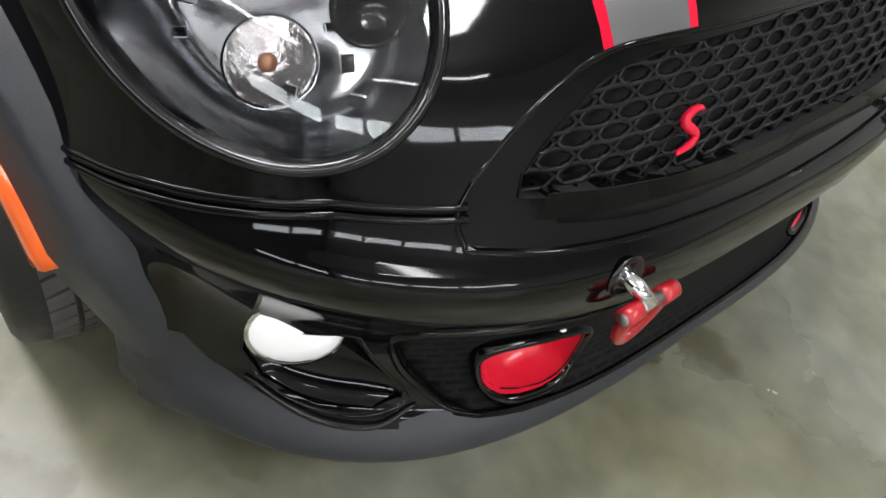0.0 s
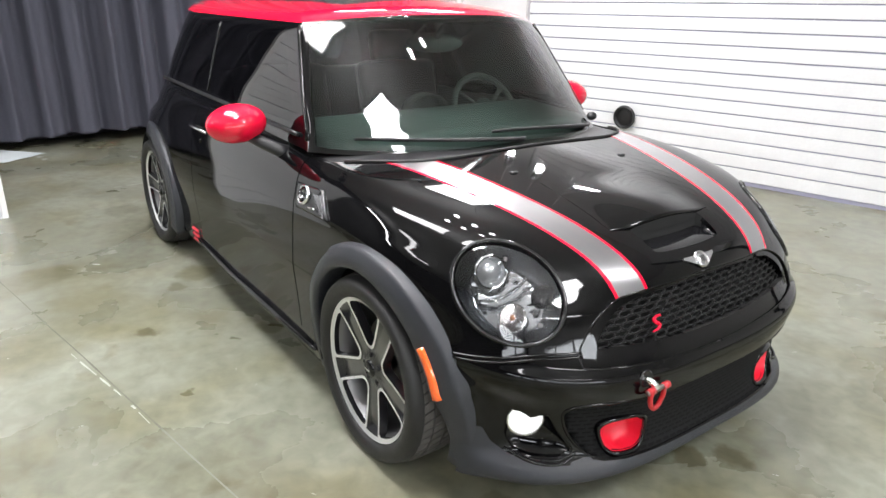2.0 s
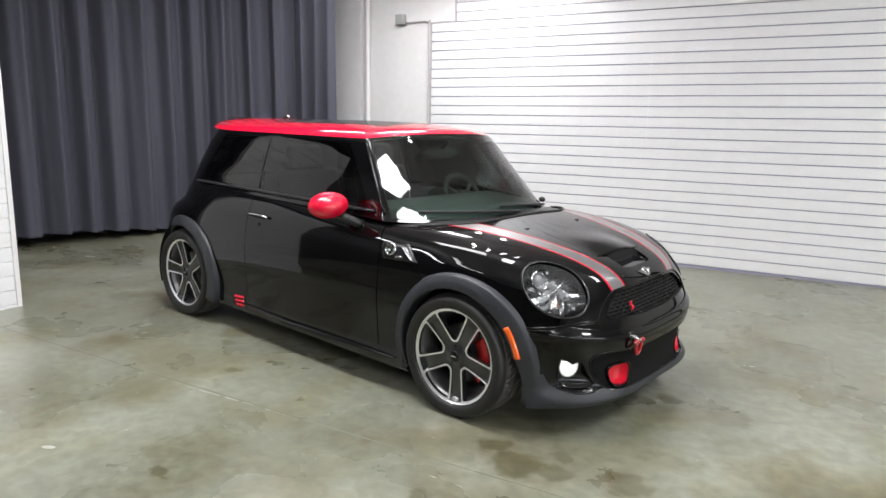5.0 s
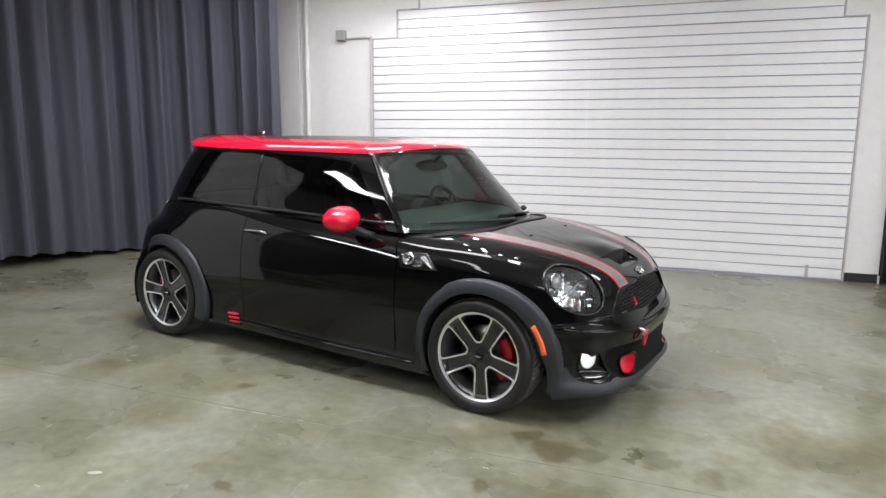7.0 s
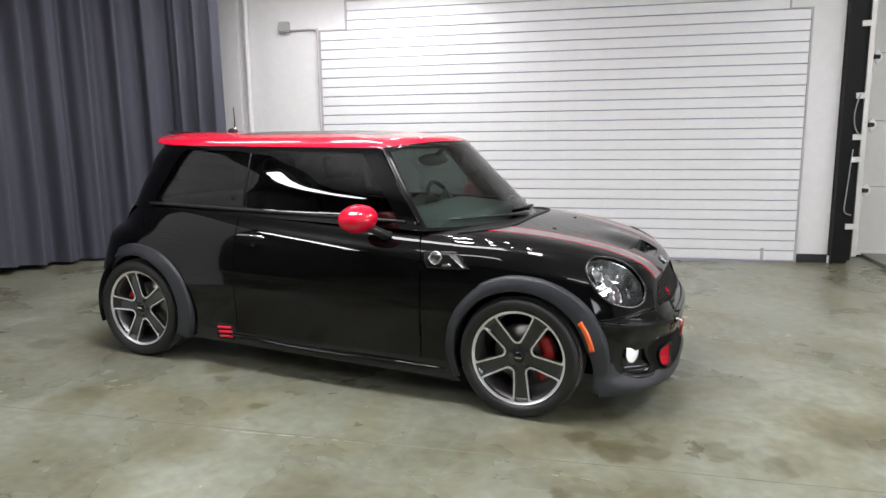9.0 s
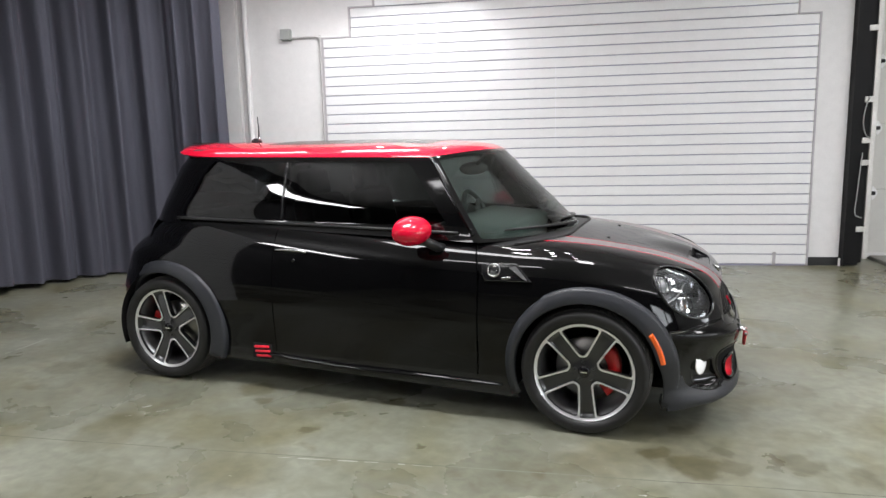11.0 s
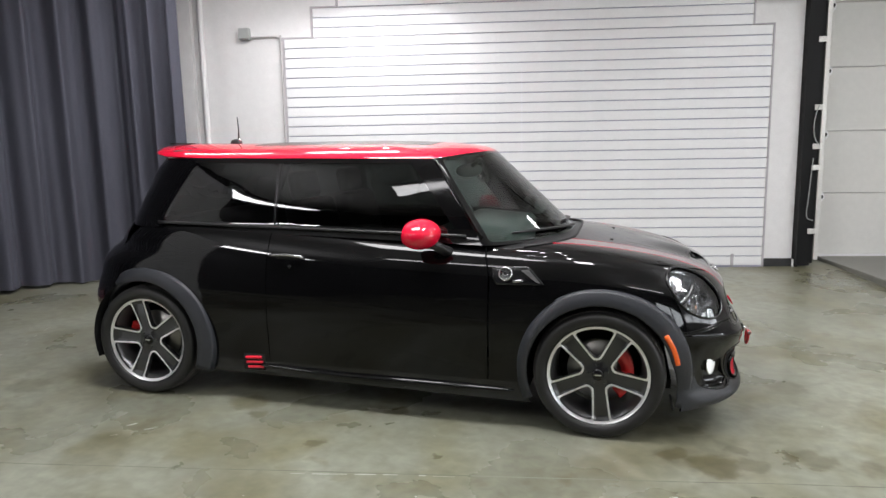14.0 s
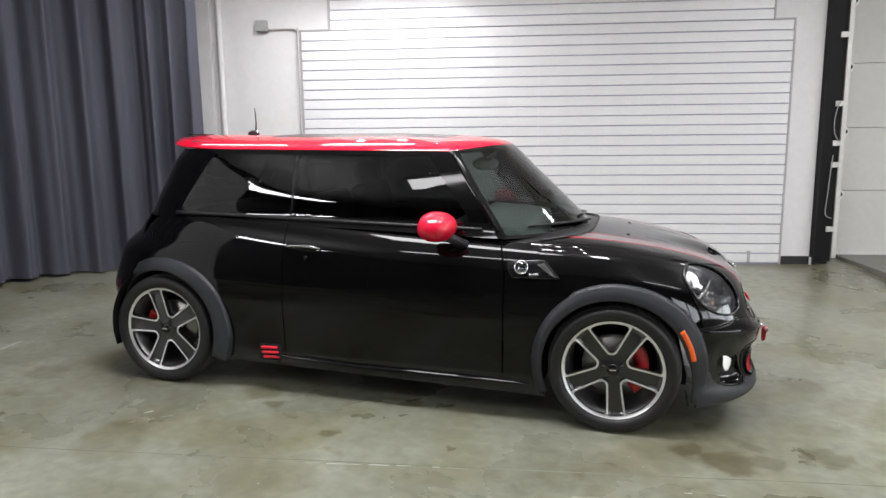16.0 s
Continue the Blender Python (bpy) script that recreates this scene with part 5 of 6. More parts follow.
def wheel(k, side):
    phase = (60, 32)[k]
    window = lambda c: spoke_f(c, phase)
    m = Matrix.Translation((AXLE[k], side * HUB_Y, HUB_Z)) @ (Matrix() if side < 0 else Matrix.Rotation(math.pi, 4, "Z"))
    rs = [0.0, 0.012, 0.024, 0.036, 0.05, 0.065, 0.08, 0.095, 0.11, 0.125, 0.14, 0.155, 0.17, 0.185, 0.2, 0.21, 0.218, 0.226, 0.233, 0.238]
    dish = lambda r: 0.012 - 0.020 * (r / 0.238) ** 2 - 0.006 * max(0, (r - 0.222) / 0.016) ** 1.5 - 0.012 * (1 - min(r / 0.06, 1)) 
    face = lathe([(r, dish(r)) for r in rs], 120)
    cut(face, window)
    take(face, window).free()
    edge_f = lambda c: window(c) - 0.009
    cut(face, edge_f)
    for f in face.faces:
        c = f.calc_center_median()
        f.material_index = 1 if window(c) < 0.009 and math.hypot(c.x, c.z) > 0.06 or math.hypot(c.x, c.z) > 0.2275 else 0
    right_side_up(face, (0, 1, 0))
    for v in face.verts:
        if window(v.co) > 0.0092 and 0.05 < math.hypot(v.co.x, v.co.z) < 0.212:
            v.co.y += 0.004 + 0.012 * max(0.0, min((math.hypot(v.co.x, v.co.z) - 0.13) / 0.08, 1.0)) ** 2
    rim_in(face, 0.03)
    bmesh.ops.transform(face, matrix=m, verts=face.verts)
    w = part("wheel", face, [M_GUN, M_ALLOY], car, "five-spoke alloy wheel, gunmetal with machined edges")
    barrel = lathe([(0.226, 0.012), (0.222, 0.020), (0.216, 0.03), (0.208, 0.07), (0.2, 0.19), (0.225, 0.205)], 64, m=m)
    part("barrel", barrel, M_BARREL, w)
    tyre = lathe([(0.236, 0.012), (0.2385, -0.008), (0.243, -0.020), (0.262, -0.030), (0.280, -0.032), (0.293, -0.026), (0.300, -0.012), (0.304, 0.006), (0.3045, 0.03), (0.3045, 0.15), (0.303, 0.172), (0.297, 0.19), (0.27, 0.208), (0.24, 0.2), (0.225, 0.185)], 96, m=m)
    part("tyre", tyre, M_RUBBER, w, "black low-profile tyre")
    part("brake_disc", lathe([(0.03, 0.085), (0.148, 0.085), (0.150, 0.09), (0.150, 0.105), (0.148, 0.11), (0.03, 0.11)], 48, m=m), M_DISC, w)
    cal = lathe([(0.105, 0.060), (0.160, 0.058), (0.165, 0.064), (0.165, 0.130), (0.158, 0.135), (0.105, 0.135)], 20, m=m, arc=(((-50, 42) if k == 0 else (150, 198)) if side < 0 else ((138, 230) if k == 0 else (-18, 30))), close=True)
    bmesh.ops.holes_fill(cal, edges=cal.edges)
    caliper = part("caliper", cal, M_CALIPER, w, "red brake caliper")
    for k2 in range(5):
        a2 = radians(phase - 36 + 72 * k2)
        part("bolt", lathe([(0.0, -0.002), (0.007, -0.002), (0.009, 0.002), (0.009, 0.02)], 6, m=m @ Matrix.Translation((0.046 * math.cos(a2), 0.006, 0.046 * math.sin(a2)))), M_DARK, w)
    part("cap_bar", box(0.030, 0.002, 0.006, m @ Matrix.Translation((0, -0.0055, 0))), M_CHROME, w, smooth=False)
    tread = bmesh.new()
    nt_ = 60
    for i_ in range(nt_):
        for y0, y1, off in ((0.008, 0.036, 0.0), (0.043, 0.083, 0.4), (0.090, 0.130, 0.0), (0.137, 0.168, 0.5)):
            a0, a1 = (i_ + off) * 2 * math.pi / nt_, (i_ + off + 0.80) * 2 * math.pi / nt_
            sk = 0.35 * 2 * math.pi / nt_
            q_ = []
            for r_ in (0.3015, 0.3105):
                for aa, yy in ((a0, y0), (a1, y0), (a1 + sk, y1), (a0 + sk, y1)):
                    rr = r_ - 0.004 * (yy < 0.02 or yy > 0.155)
                    q_.append(tread.verts.new((rr * math.cos(aa), yy, rr * math.sin(aa))))
            tread.faces.new(q_[4:])
            for k3 in range(4):
                tread.faces.new((q_[k3], q_[(k3 + 1) % 4], q_[4 + (k3 + 1) % 4], q_[4 + k3]))
    bmesh.ops.recalc_face_normals(tread, faces=tread.faces)
    bmesh.ops.transform(tread, matrix=m, verts=tread.verts)
    tagged(part("tread", tread, M_TREAD, w, "black tyre tread blocks", smooth=False), kind="stuff")
    part("centre_cap", lathe([(0.0, -0.004), (0.022, -0.003), (0.028, 0.002), (0.03, 0.01)], 32, m=m), M_GLOSS, w)
    return w


for k in (0, 1):
    for s in (-1, 1):
        wheel(k, s)

# ---- wheel housings and underside
for k in (0, 1):
    for s in (-1, 1):
        well = lathe([(0.355, 0.0), (0.355, 0.33), (0.0, 0.33)], 40, m=Matrix.Translation((AXLE[k], 0.80 * s if s < 0 else 0.47, HUB_Z)), arc=(24, 200))
        part("wheel_housing", well, M_VOID, car)
under = box(3.1, 1.0, 0.05, Matrix.Translation((-1.2, 0, 0.19)))
box(1.65, 1.44, 0.05, Matrix.Translation((-1.22, 0, 0.19)), bm=under)
part("underbody", under, M_VOID, car, smooth=False)

# ---- wheel arch markers, side trims, handles, vents
for s in (-1, 1):
    strip = bmesh.new()
    rows_ = []
    for i in range(13):
        a = radians(35.5 - 24.0 * i / 12)
        for r, dy in ((0.352, 0.024), (0.353, 0.034), (0.358, 0.037), (0.370, 0.037), (0.375, 0.034), (0.376, 0.020)):
            x, z = r * math.cos(a), HUB_Z + r * math.sin(a)
            rows_.append(strip.verts.new((x, s * (nose_y(x) + dy), z)))
    for i in range(12):
        for j in range(5):
            strip.faces.new((rows_[i * 6 + j], rows_[i * 6 + j + 1], rows_[i * 6 + 7 + j], rows_[i * 6 + 6 + j]))
    strip.faces.new(rows_[:6])
    strip.faces.new(rows_[-6:])
    bmesh.ops.recalc_face_normals(strip, faces=strip.faces)
    part("side_marker", strip, M_ORANGE, car, "orange side reflector")

    # side trim with repeater lamp behind the front wheel
    outline = [(-0.520, 0.795), (-0.340, 0.805), (-0.300, 0.765), (-0.258, 0.722), (-0.490, 0.715), (-0.512, 0.75)]
    trim = bmesh.new()
    f_, b_ = [], []
    dense = []
    for u, v in zip(outline, outline[1:] + outline[:1]):
        for k in range(6):
            dense.append((u[0] + (v[0] - u[0]) * k / 6, u[1] + (v[1] - u[1]) * k / 6))
    cx, cz = -0.41, 0.76
    for x, z in dense:
        f_.append(trim.verts.new(side_at(x, z, s, 0.006)))
        b_.append(trim.verts.new(side_at(x, z, s, -0.004)))
    inner = [trim.verts.new(side_at(cx + (x - cx) * 0.9, cz + (z - cz) * 0.86, s, 0.008)) for x, z in dense]
    core = [trim.verts.new(side_at(cx + (x - cx) * 0.45, cz + (z - cz) * 0.43, s, 0.006)) for x, z in dense]
    nn = len(dense)
    for k in range(nn):
        k2 = (k + 1) % nn
        trim.faces.new((b_[k], b_[k2], f_[k2], f_[k]))
        trim.faces.new((f_[k], f_[k2], inner[k2], inner[k]))
        trim.faces.new((inner[k], inner[k2], core[k2], core[k]))
    trim.faces.new(core)
    bmesh.ops.recalc_face_normals(trim, faces=trim.faces)
    side_trim = part("side_trim", trim, M_GLOSS, car, "black side trim with a round clear repeater lamp")
    c_, n_ = skin((-0.447, 2 * s, 0.766), (0, -s, 0))
    lm = Matrix.Translation(c_ + n_ * 0.004) @ n_.to_track_quat("Y", "Z").to_matrix().to_4x4()
    part("repeater", lathe([(0.0, -0.002), (0.012, 0.004), (0.022, 0.006), (0.028, 0.010), (0.031, 0.012), (0.034, 0.008), (0.035, 0.0)], 28, m=lm), M_CHROME, side_trim, "chrome-ringed lamp")
    part("repeater_lens", lathe([(0.0, 0.020), (0.012, 0.018), (0.022, 0.014), (0.028, 0.009)], 28, m=lm), M_CLEAR, side_trim)
    fin = bmesh.new()
    tri = [(-0.372, 0.782), (-0.338, 0.788), (-0.276, 0.727), (-0.30, 0.735)]
    top_ = [fin.verts.new(side_at(x, z, s, 0.016)) for x, z in tri]
    low_ = [fin.verts.new(side_at(x, z, s, 0.004)) for x, z in tri]
    fin.faces.new(top_)
    for k in range(4):
        fin.faces.new((top_[k], top_[(k + 1) % 4], low_[(k + 1) % 4], low_[k]))
    bmesh.ops.recalc_face_normals(fin, faces=fin.faces)
    part("fin", fin, M_SMOKE, side_trim, "smoked chrome fin", smooth=False)
    part("vent_slit", box(0.05, 0.006, 0.012, Matrix.Translation(side_at(-0.385, 0.735, s, 0.006)) @ Matrix.Rotation(radians(-8), 4, "Y"), 0.003), M_SMOKE, side_trim)

    # door handle and lock
    hp = [side_at(-1.695, 0.806, s, 0.004), side_at(-1.675, 0.808, s, 0.026), side_at(-1.60, 0.809, s, 0.034), side_at(-1.53, 0.807, s, 0.028), side_at(-1.508, 0.803, s, 0.004)]
    handle = part("handle", tube([Vector(v) for v in spline([tuple(v) for v in hp], 5)], 0.0105, 10, flat=0.75), M_SMOKE, doors[s], "smoked chrome door handle")
    # flat black oval on the skin paints the shaded recess behind the handle
    cup = ball(0.075, 0.004, 0.026, Matrix.Translation(side_at(-1.60, 0.800, s, 0.001)) @ Matrix.Rotation(radians(-14 * s), 4, "X"))
    part("recess", cup, M_VOID, doors[s])
    part("lock", lathe([(0.0, 0.006), (0.009, 0.005), (0.011, 0.0)], 16, m=Matrix.Translation(side_at(-1.585, 0.758, s, 0.0)) @ Matrix.Rotation(radians(180 if s < 0 else 0), 4, "Z")), M_GLOSS, doors[s])
    # belt trim along the window
    belt = [(x, s * (0.700 + 0.004), 0.934 + 0.016 * (-x - 0.7) / 1.0) for x in np.linspace(-0.66, -2.42, 30)]
    part("belt_trim", tube(belt, 0.0085, 8), M_DARK, car, "black window sill trim")
    # red slats ahead of the rear wheel
    for k in range(3):
        c = side_at(-1.812 + 0.006 * k, 0.252 - 0.026 * k, s, 0.004)
        part("red_slat", box(0.098, 0.016, 0.015, Matrix.Translation(c) @ Matrix.Rotation(radians(-3), 4, "Y"), 0.005), M_REDFLAT, car, "short red slat")
    part("vent_frame", box(0.13, 0.010, 0.092, Matrix.Translation(side_at(-1.81, 0.226, s, -0.002)), 0.004), M_VOID, car)
    # mirror
    mc = Vector((-0.848, s * 0.862, 0.958))
    cap = ball(0.098, 0.112, 0.072, Matrix(), 36, 24)
    cut(cap, lambda c: c.x + 0.058)
    take(cap, lambda c: c.x + 0.058).free()
    rim_in(cap, 0.006)
    bmesh.ops.transform(cap, matrix=Matrix.Translation(mc) @ Matrix.Rotation(radians(-6 * s), 4, "X") @ Matrix.Rotation(radians(8 * s), 4, "Z"), verts=cap.verts)
    mirror = part("door_mirror", cap, M_RED, car, "rounded glossy red door mirror")
    gl = ball(0.004, 0.088, 0.055, Matrix.Translation(mc + Vector((-0.055, 0, 0))))
    part("mirror_glass", gl, M_CHROME, mirror)
    arm_ = [Vector((-0.745, s * 0.700, 0.850)), Vector((-0.755, s * 0.740, 0.862)), Vector((-0.785, s * 0.790, 0.890)), Vector((-0.82, s * 0.830, 0.915))]
    part("mirror_foot", tube(arm_, [0.034, 0.032, 0.030, 0.026], 12, flat=0.8), M_DARK, mirror, "black mirror foot")

# ---- bonnet scoop, washer jets, emblem
def scoop_h(x, y):
    u = min(max((x - 0.13) / 0.31, 0), 1)
    v = min(abs(y) / 0.23, 1)
    return 0.026 * (u * u * (3 - 2 * u)) * (1 - v * v) ** 2


BON = lambda x, y, dz: top_at(x, y) + Vector((0, 0, dz))
sc = bmesh.new()
xs, ys = np.linspace(0.128, 0.440, 30), np.linspace(-0.232, 0.232, 49)
gr = []
for x in xs:
    gr.append([])
    for y in ys:
        bow = 0.014 * (1 - (y / 0.2) ** 2) * (x - 0.125) / 0.315
        gr[-1].append(sc.verts.new(BON(x + bow, y, scoop_h(x, y) + 0.0006)))
for a_, b_ in zip(gr, gr[1:]):
    for j in range(len(ys) - 1):
        sc.faces.new((a_[j], b_[j], b_[j + 1], a_[j + 1]))
right_side_up(sc, (0.3, 0, 0))
front_row = gr[-1]
lip = [sc.verts.new(v.co + Vector((-0.004, 0, -min(scoop_h(0.440, v.co.y), 0.009)))) for v in front_row]
for j in range(len(ys) - 1):
    sc.faces.new((front_row[j], lip[j], lip[j + 1], front_row[j + 1]))
scoop = part("scoop", sc, M_BLACK, bonnet_ob, "raised black air scoop")
for v in ramp_skin.verts:
    back = min(max((0.548 - v.co.x) / 0.10, 0), 1)
    v.co.z -= 0.004 + 0.040 * back**1.2
rim_up = [e for e in ramp_skin.edges if len(e.link_faces) == 1]
tops = {}
for e in rim_up:
    for v in e.verts:
        if v not in tops:
            back = min(max((0.548 - v.co.x) / 0.10, 0), 1)
            tops[v] = ramp_skin.verts.new(v.co + Vector((0, 0, 0.004 + 0.040 * back**1.2)))
for e in rim_up:
    a_, b_ = e.verts
    f_new = ramp_skin.faces.new((a_, b_, tops[b_], tops[a_]))
    # rear walls get the black that stands for shade in the mouth
    f_new.material_index = 1 if max(a_.co.x, b_.co.x) < 0.475 else 0
bmesh.ops.recalc_face_normals(ramp_skin, faces=ramp_skin.faces)
part("scoop_floor", ramp_skin, [M_GLOSS, M_VOID], bonnet_ob, "black scoop floor with a dark opening")
# black sheet under the scoop lip, the opening's shade put into colour
mo = bmesh.new()
a_, b_ = [], []
for y in np.linspace(-0.19, 0.19, 24):
    bow = 0.014 * (1 - (y / 0.2) ** 2)
    a_.append(mo.verts.new(BON(0.434 + bow, y, scoop_h(0.440, y) - 0.003)))
    b_.append(mo.verts.new(BON(0.442 + bow, y, -0.012)))
for j in range(23):
    mo.faces.new((a_[j], b_[j], b_[j + 1], a_[j + 1]))
part("scoop_mouth_shade", mo, M_VOID, bonnet_ob, "black sheet standing for shade in the scoop opening")
for s in (-1, 1):
    jet = box(0.018, 0.026, 0.006, Matrix.Translation(top_at(0.035, s * 0.262, 0.001)), 0.0025)
    part("washer_jet", jet, M_DARK, bonnet_ob, "small black washer jet")
ec, en = skin((0.70, 0, 0.80), (-0.70, 0, -0.60))
em = Matrix.Translation(ec + en * 0.002) @ en.to_track_quat("Y", "Z").to_matrix().to_4x4()
emblem = part("emblem", lathe([(0.0, 0.006), (0.018, 0.0065), (0.021, 0.009), (0.025, 0.009), (0.027, 0.0)], 32, m=em), M_SMOKE, bonnet_ob, "round chrome emblem with plain wings")
part("emblem_centre", lathe([(0.0, 0.0082), (0.014, 0.0078), (0.0185, 0.006)], 28, m=em), M_SMOKE, emblem, "grey metal centre")
for o in (-0.008, 0.0, 0.008):
    part("emblem_bar", box(0.004, 0.003, 0.020, em @ Matrix.Translation((o, 0.0075, 0)), 0.001), M_GLOSS, emblem, smooth=False)
for s in (-1, 1):
    wg = bmesh.new()
    up_, lo_ = [], []
    for i in range(9):
        t = i / 8
        x = s * (0.024 + 0.043 * t)
        up_.append(wg.verts.new((x, 0.005 - 0.003 * t, 0.016 - 0.004 * t + 0.006 * t * t)))
        lo_.append(wg.verts.new((x, 0.005 - 0.003 * t, -0.015 + 0.024 * t)))
    for i in range(8):
        wg.faces.new((lo_[i], lo_[i + 1], up_[i + 1], up_[i]))
    ret = bmesh.ops.extrude_face_region(wg, geom=wg.faces[:])
    for v in [g for g in ret["geom"] if isinstance(g, bmesh.types.BMVert)]:
        v.co.y -= 0.005
    bmesh.ops.recalc_face_normals(wg, faces=wg.faces)
    bmesh.ops.transform(wg, matrix=em, verts=wg.verts)
    part("wing", wg, M_SMOKE, emblem, smooth=False)

# ---- towing eye with its red shackle
# black disc on the skin, painting the dark inside of the towing hole
hole_c = front_at(-0.333, 0.464, 0.0)
part("tow_cover", lathe([(0.0, 0.002), (0.019, 0.002), (0.022, 0.0035), (0.025, 0.0)], 32, m=Matrix.Translation(hole_c) @ skin((2, -0.333, 0.464), (-1, 0, 0))[1].to_track_quat("Y", "Z").to_matrix().to_4x4()), M_GLOSS, bumper_ob, "round black disc standing for the dark towing eye hole")
part("tow_bolt", tube([hole_c + Vector((-0.02, 0.0, 0.0)), hole_c + Vector((0.012, 0.006, -0.006)), hole_c + Vector((0.030, 0.016, -0.020))], 0.010, 12), M_CHROME, bumper_ob, "steel towing bolt")
sh = Vector((hole_c.x + 0.028, -0.314, 0.440))
bow = [sh + Vector((0.004 * math.sin(a), 0.026 * math.cos(a) * (1.0 if math.sin(a) > -0.2 else 1.15), 0.0 if math.sin(a) > 0 else 0.062 * math.sin(a))) for a in np.linspace(math.pi, 2 * math.pi, 21)]
shackle = part("shackle", tube(bow, 0.0072, 10), M_SHACKLE, bumper_ob, "red D-shaped towing shackle")
part("shackle_pin", tube([sh + Vector((0, -0.044, 0)), sh + Vector((0, 0.044, 0.004))], 0.0075, 10), M_DISC, shackle)
for o in (-0.03, 0.03):
    part("shackle_eye", tube([sh + Vector((0, o - 0.012, 0)), sh + Vector((0, o + 0.012, 0.002))], 0.0105, 14), M_SHACKLE, shackle)

# ---- lower flap, tail lamps
for s in (-1, 1):
    part("air_flap", box(0.012, 0.10, 0.05, Matrix.Translation((0.350, s * 0.60, 0.130)) @ Matrix.Rotation(radians(-14), 4, "Y"), 0.004), M_DARK, car, "black rubber air flap", smooth=False)
    tl = bmesh.new()
    vs = []
    for j in range(7):
        for i in range(7):
            x, z = -2.78 - 0.12 * i / 6, 0.47 + 0.09 * j / 6
            vs.append(tl.verts.new(side_at(x, z, s, 0.006 * math.sin(math.pi * i / 6) * math.sin(math.pi * j / 6) + 0.002)))
    for j in range(6):
        for i in range(6):
            k = j * 7 + i
            tl.faces.new((vs[k], vs[k + 1], vs[k + 8], vs[k + 7]))
    bmesh.ops.recalc_face_normals(tl, faces=tl.faces)
    part("rear_reflector", tl, M_TAIL, car, "dark red rear reflector")

# ---- roof: antenna, spoiler slots
base = ball(0.042, 0.020, 0.026, Matrix.Translation((-2.335, 0, 1.398)))
ant = part("antenna", base, M_DARK, car, "short black roof antenna")
part("mast", tube([(-2.318, 0, 1.41), (-2.315, 0, 1.48), (-2.322, 0, 1.565)], [0.006, 0.0045, 0.0035], 8), M_DARK, ant)
part("mast_foot", ball(0.012, 0.012, 0.014, Matrix.Translation((-2.312, 0, 1.415))), M_CHROME, ant)
for s in (-1, 1):
    # no opening is cut; a black bar gives the slot its shade
    part("spoiler_slot", box(0.03, 0.22, 0.006, Matrix.Translation((-2.55, s * 0.25, 1.394)) @ Matrix.Rotation(radians(-4), 4, "Y"), 0.002), M_VOID, car, "black bar standing for the shaded slot in the roof spoiler")

# ---- wipers
def on_glass(x, y, out=0.0):
    p, n, *_ = GLASS.ray_cast(Vector((x, y, 2)), Vector((0, 0, -1)))
    return p + n * out if p else Vector((x, y, 0.94 + out))


def glass_low(y, up):
    x = -0.556 + 0.372 * (1 - (abs(y) / 0.706) ** 2.3)
    return on_glass(x - up, y, 0.014)


for y0, y1, u0, u1 in ((-0.02, -0.575, 0.006, 0.030), (0.44, -0.13, 0.004, 0.045)):
    way = [glass_low(y0 + (y1 - y0) * i / 14, u0 + (u1 - u0) * math.sin(i / 14 * 1.57)) for i in range(15)]
    arm = part("wiper", tube(way, [0.009 - 0.004 * i / 14 for i in range(15)], 8), M_DARK, car, "black windscreen wiper")
    blade = [p + Vector((-0.010, 0, -0.004)) for p in way[3:]]
    part("wiper_blade", tube(blade, 0.0055, 6), M_RUBBER, arm)
part("wiper_hub", ball(0.022, 0.022, 0.018, Matrix.Translation((-0.385, 0.55, 0.940))), M_DARK, car)
edge = [Vector((bonnet_back(y) - 0.006, y, top_at(bonnet_back(y), y).z + 0.003)) for y in np.linspace(-0.66, 0.66, 40)]
part("bonnet_seal", tube(edge, 0.006, 6), M_RUBBER, car)

# ---- cabin inside
part("dashboard", box(0.42, 1.26, 0.20, Matrix.Translation((-0.68, 0, 0.845)) @ Matrix.Rotation(radians(4), 4, "Y"), 0.05, seg=4), M_DASH, car, "dashboard top, coloured grey-green as if lit through the windscreen")
part("instrument", lathe([(0.0, 0.03), (0.10, 0.03), (0.115, 0.02), (0.115, -0.06)], 32, m=Matrix.Translation((-0.88, 0.0, 0.90)) @ Matrix.Rotation(radians(90), 4, "Z")), M_INNER, car)
ringm = Matrix.Translation((-0.88, 0.36, 0.905)) @ Matrix.Rotation(radians(62), 4, "Y")
wheel_pts = [ringm @ Vector((0.178 * math.cos(a), 0.178 * math.sin(a), 0)) for a in np.linspace(0, 2 * math.pi, 41)[:-1]]
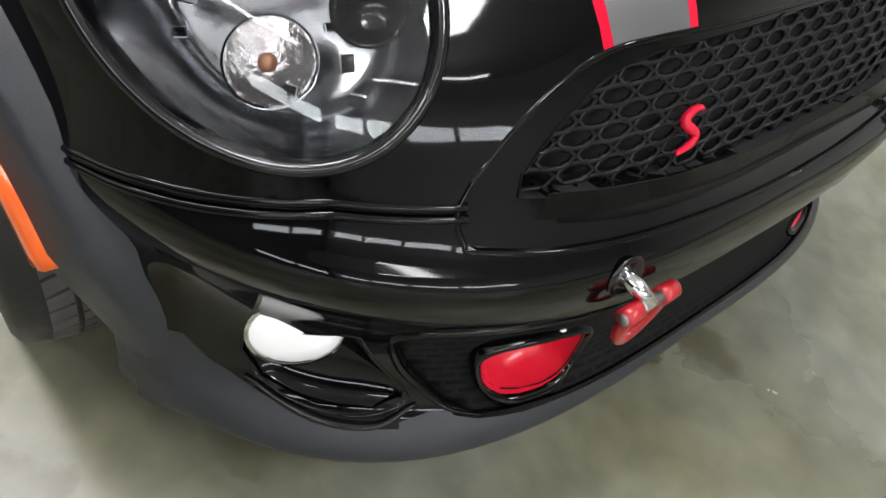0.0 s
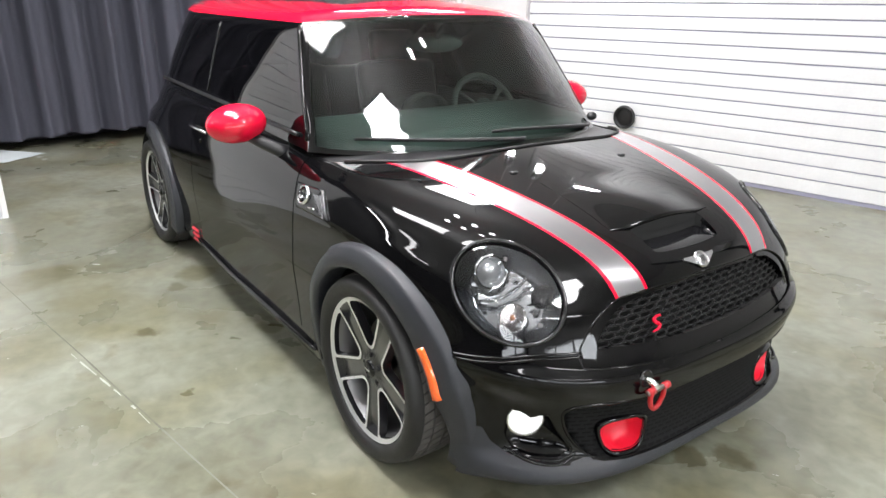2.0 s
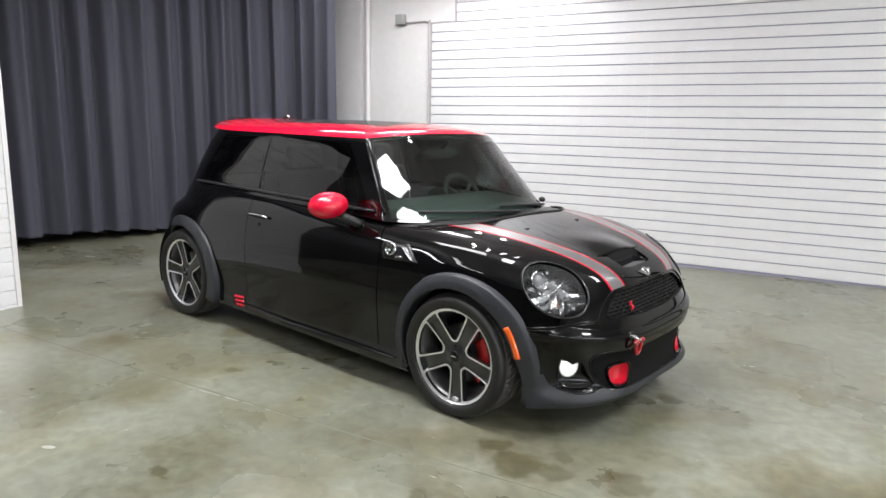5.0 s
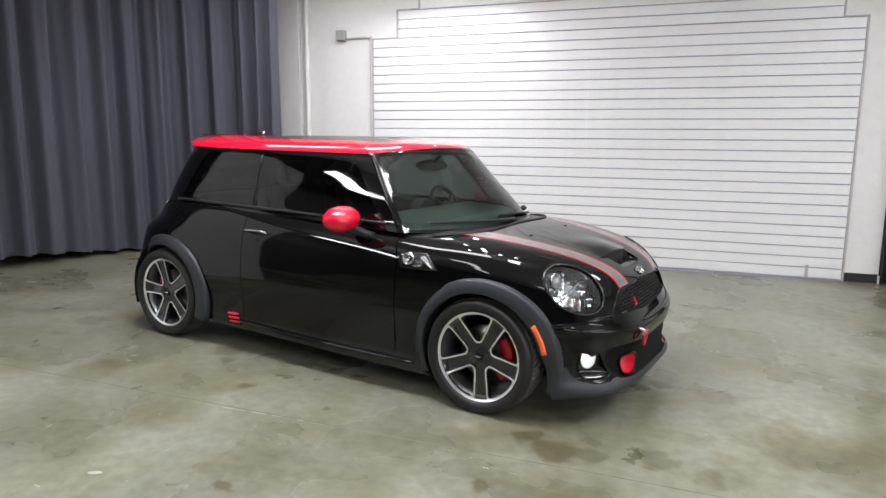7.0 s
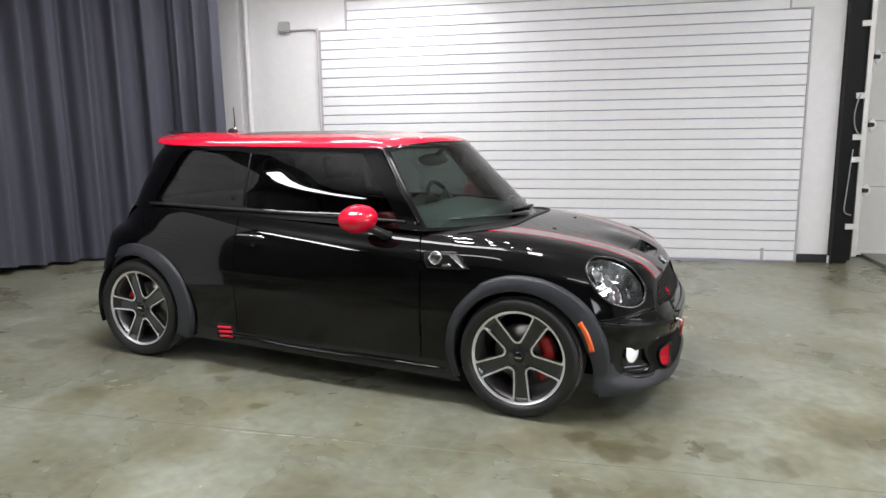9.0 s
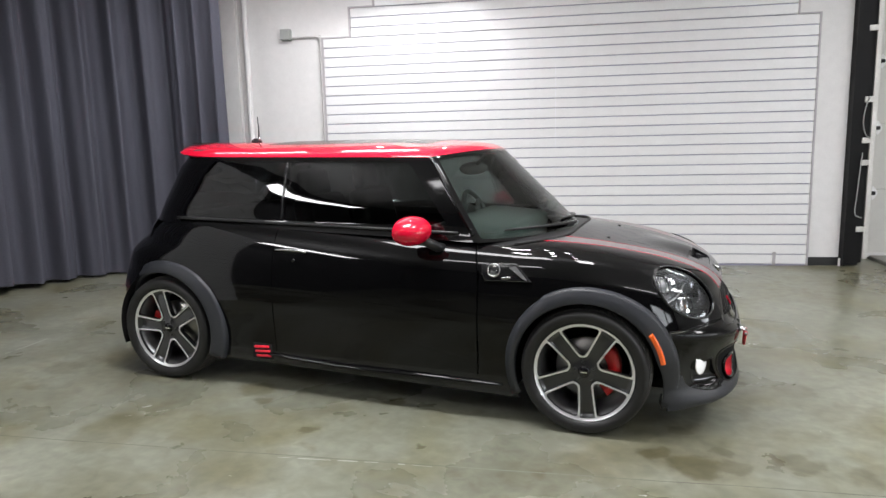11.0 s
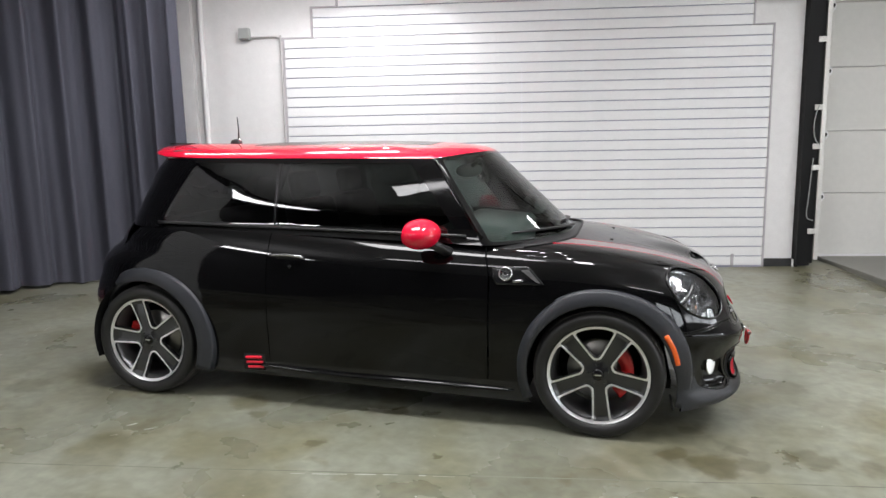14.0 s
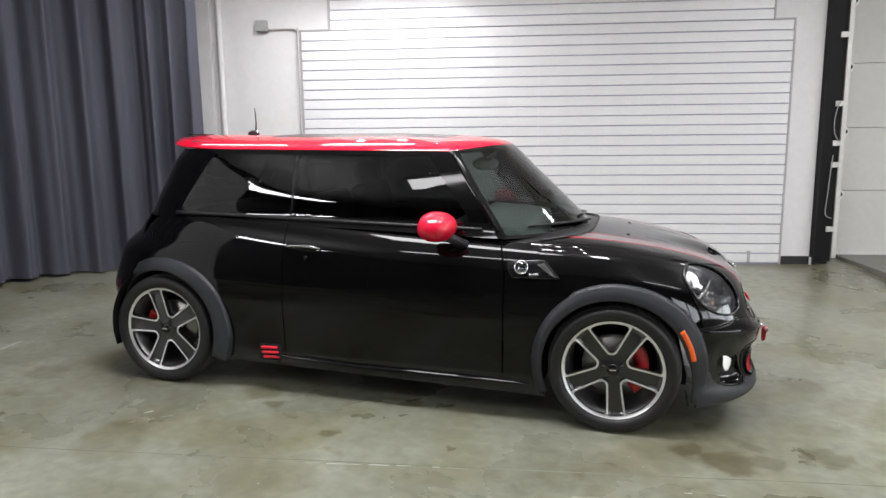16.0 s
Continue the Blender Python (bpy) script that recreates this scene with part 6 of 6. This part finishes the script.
steer = part("steering_wheel", tube(wheel_pts, 0.015, 10, closed=True), M_INNER, car, "black three-spoke steering wheel")
part("hub", ball(0.07, 0.06, 0.03, ringm), M_INNER, steer)
for a in (0, 130, 230):
    e = ringm @ Vector((0.17 * math.cos(radians(a)), 0.17 * math.sin(radians(a)), 0))
    part("spoke", tube([ringm @ Vector((0, 0, 0)), e], 0.014, 8, flat=0.6), M_INNER, steer)
part("column", tube([ringm @ Vector((0, 0, 0)), (-0.66, 0.36, 0.83)], 0.035, 10), M_INNER, steer)
for s in (-1, 1):
    back = box(0.13, 0.48, 0.62, Matrix.Translation((-1.60, s * 0.34, 0.78)) @ Matrix.Rotation(radians(-14), 4, "Y"), 0.055, seg=4)
    seat = part("front_seat", back, M_SEAT, car, "dark leather front seat")
    part("cushion", box(0.52, 0.50, 0.16, Matrix.Translation((-1.34, s * 0.34, 0.50)), 0.05, seg=3), M_SEAT, seat)
    part("headrest", box(0.09, 0.27, 0.17, Matrix.Translation((-1.70, s * 0.34, 1.155)) @ Matrix.Rotation(radians(-10), 4, "Y"), 0.04, seg=4), M_SEAT, seat)
part("rear_bench", box(0.16, 1.1, 0.55, Matrix.Translation((-2.30, 0, 0.72)) @ Matrix.Rotation(radians(-16), 4, "Y"), 0.05, seg=3), M_SEAT, car, "dark rear bench seat")
part("cabin_floor", box(2.3, 1.28, 0.06, Matrix.Translation((-1.55, 0, 0.33))), M_VOID, car, smooth=False)
part("headliner", box(1.55, 0.98, 0.02, Matrix.Translation((-1.68, 0, 1.345)), 0.008), M_LINER, car, "dark roof lining", smooth=False)
part("rear_view_mirror", ball(0.024, 0.120, 0.040, Matrix.Translation((-0.80, 0.0, 1.232)) @ Matrix.Rotation(radians(-27), 4, "Z")), M_INNER, car, "black inside mirror")
part("mirror_stem", tube([(-0.79, 0, 1.25), (-0.735, 0, 1.30)], 0.012, 8), M_INNER, car)
for s in (-1, 1):
    part("door_card", box(1.1, 0.03, 0.45, Matrix.Translation((-1.15, s * 0.665, 0.70)), 0.01), M_INNER, car, smooth=False)
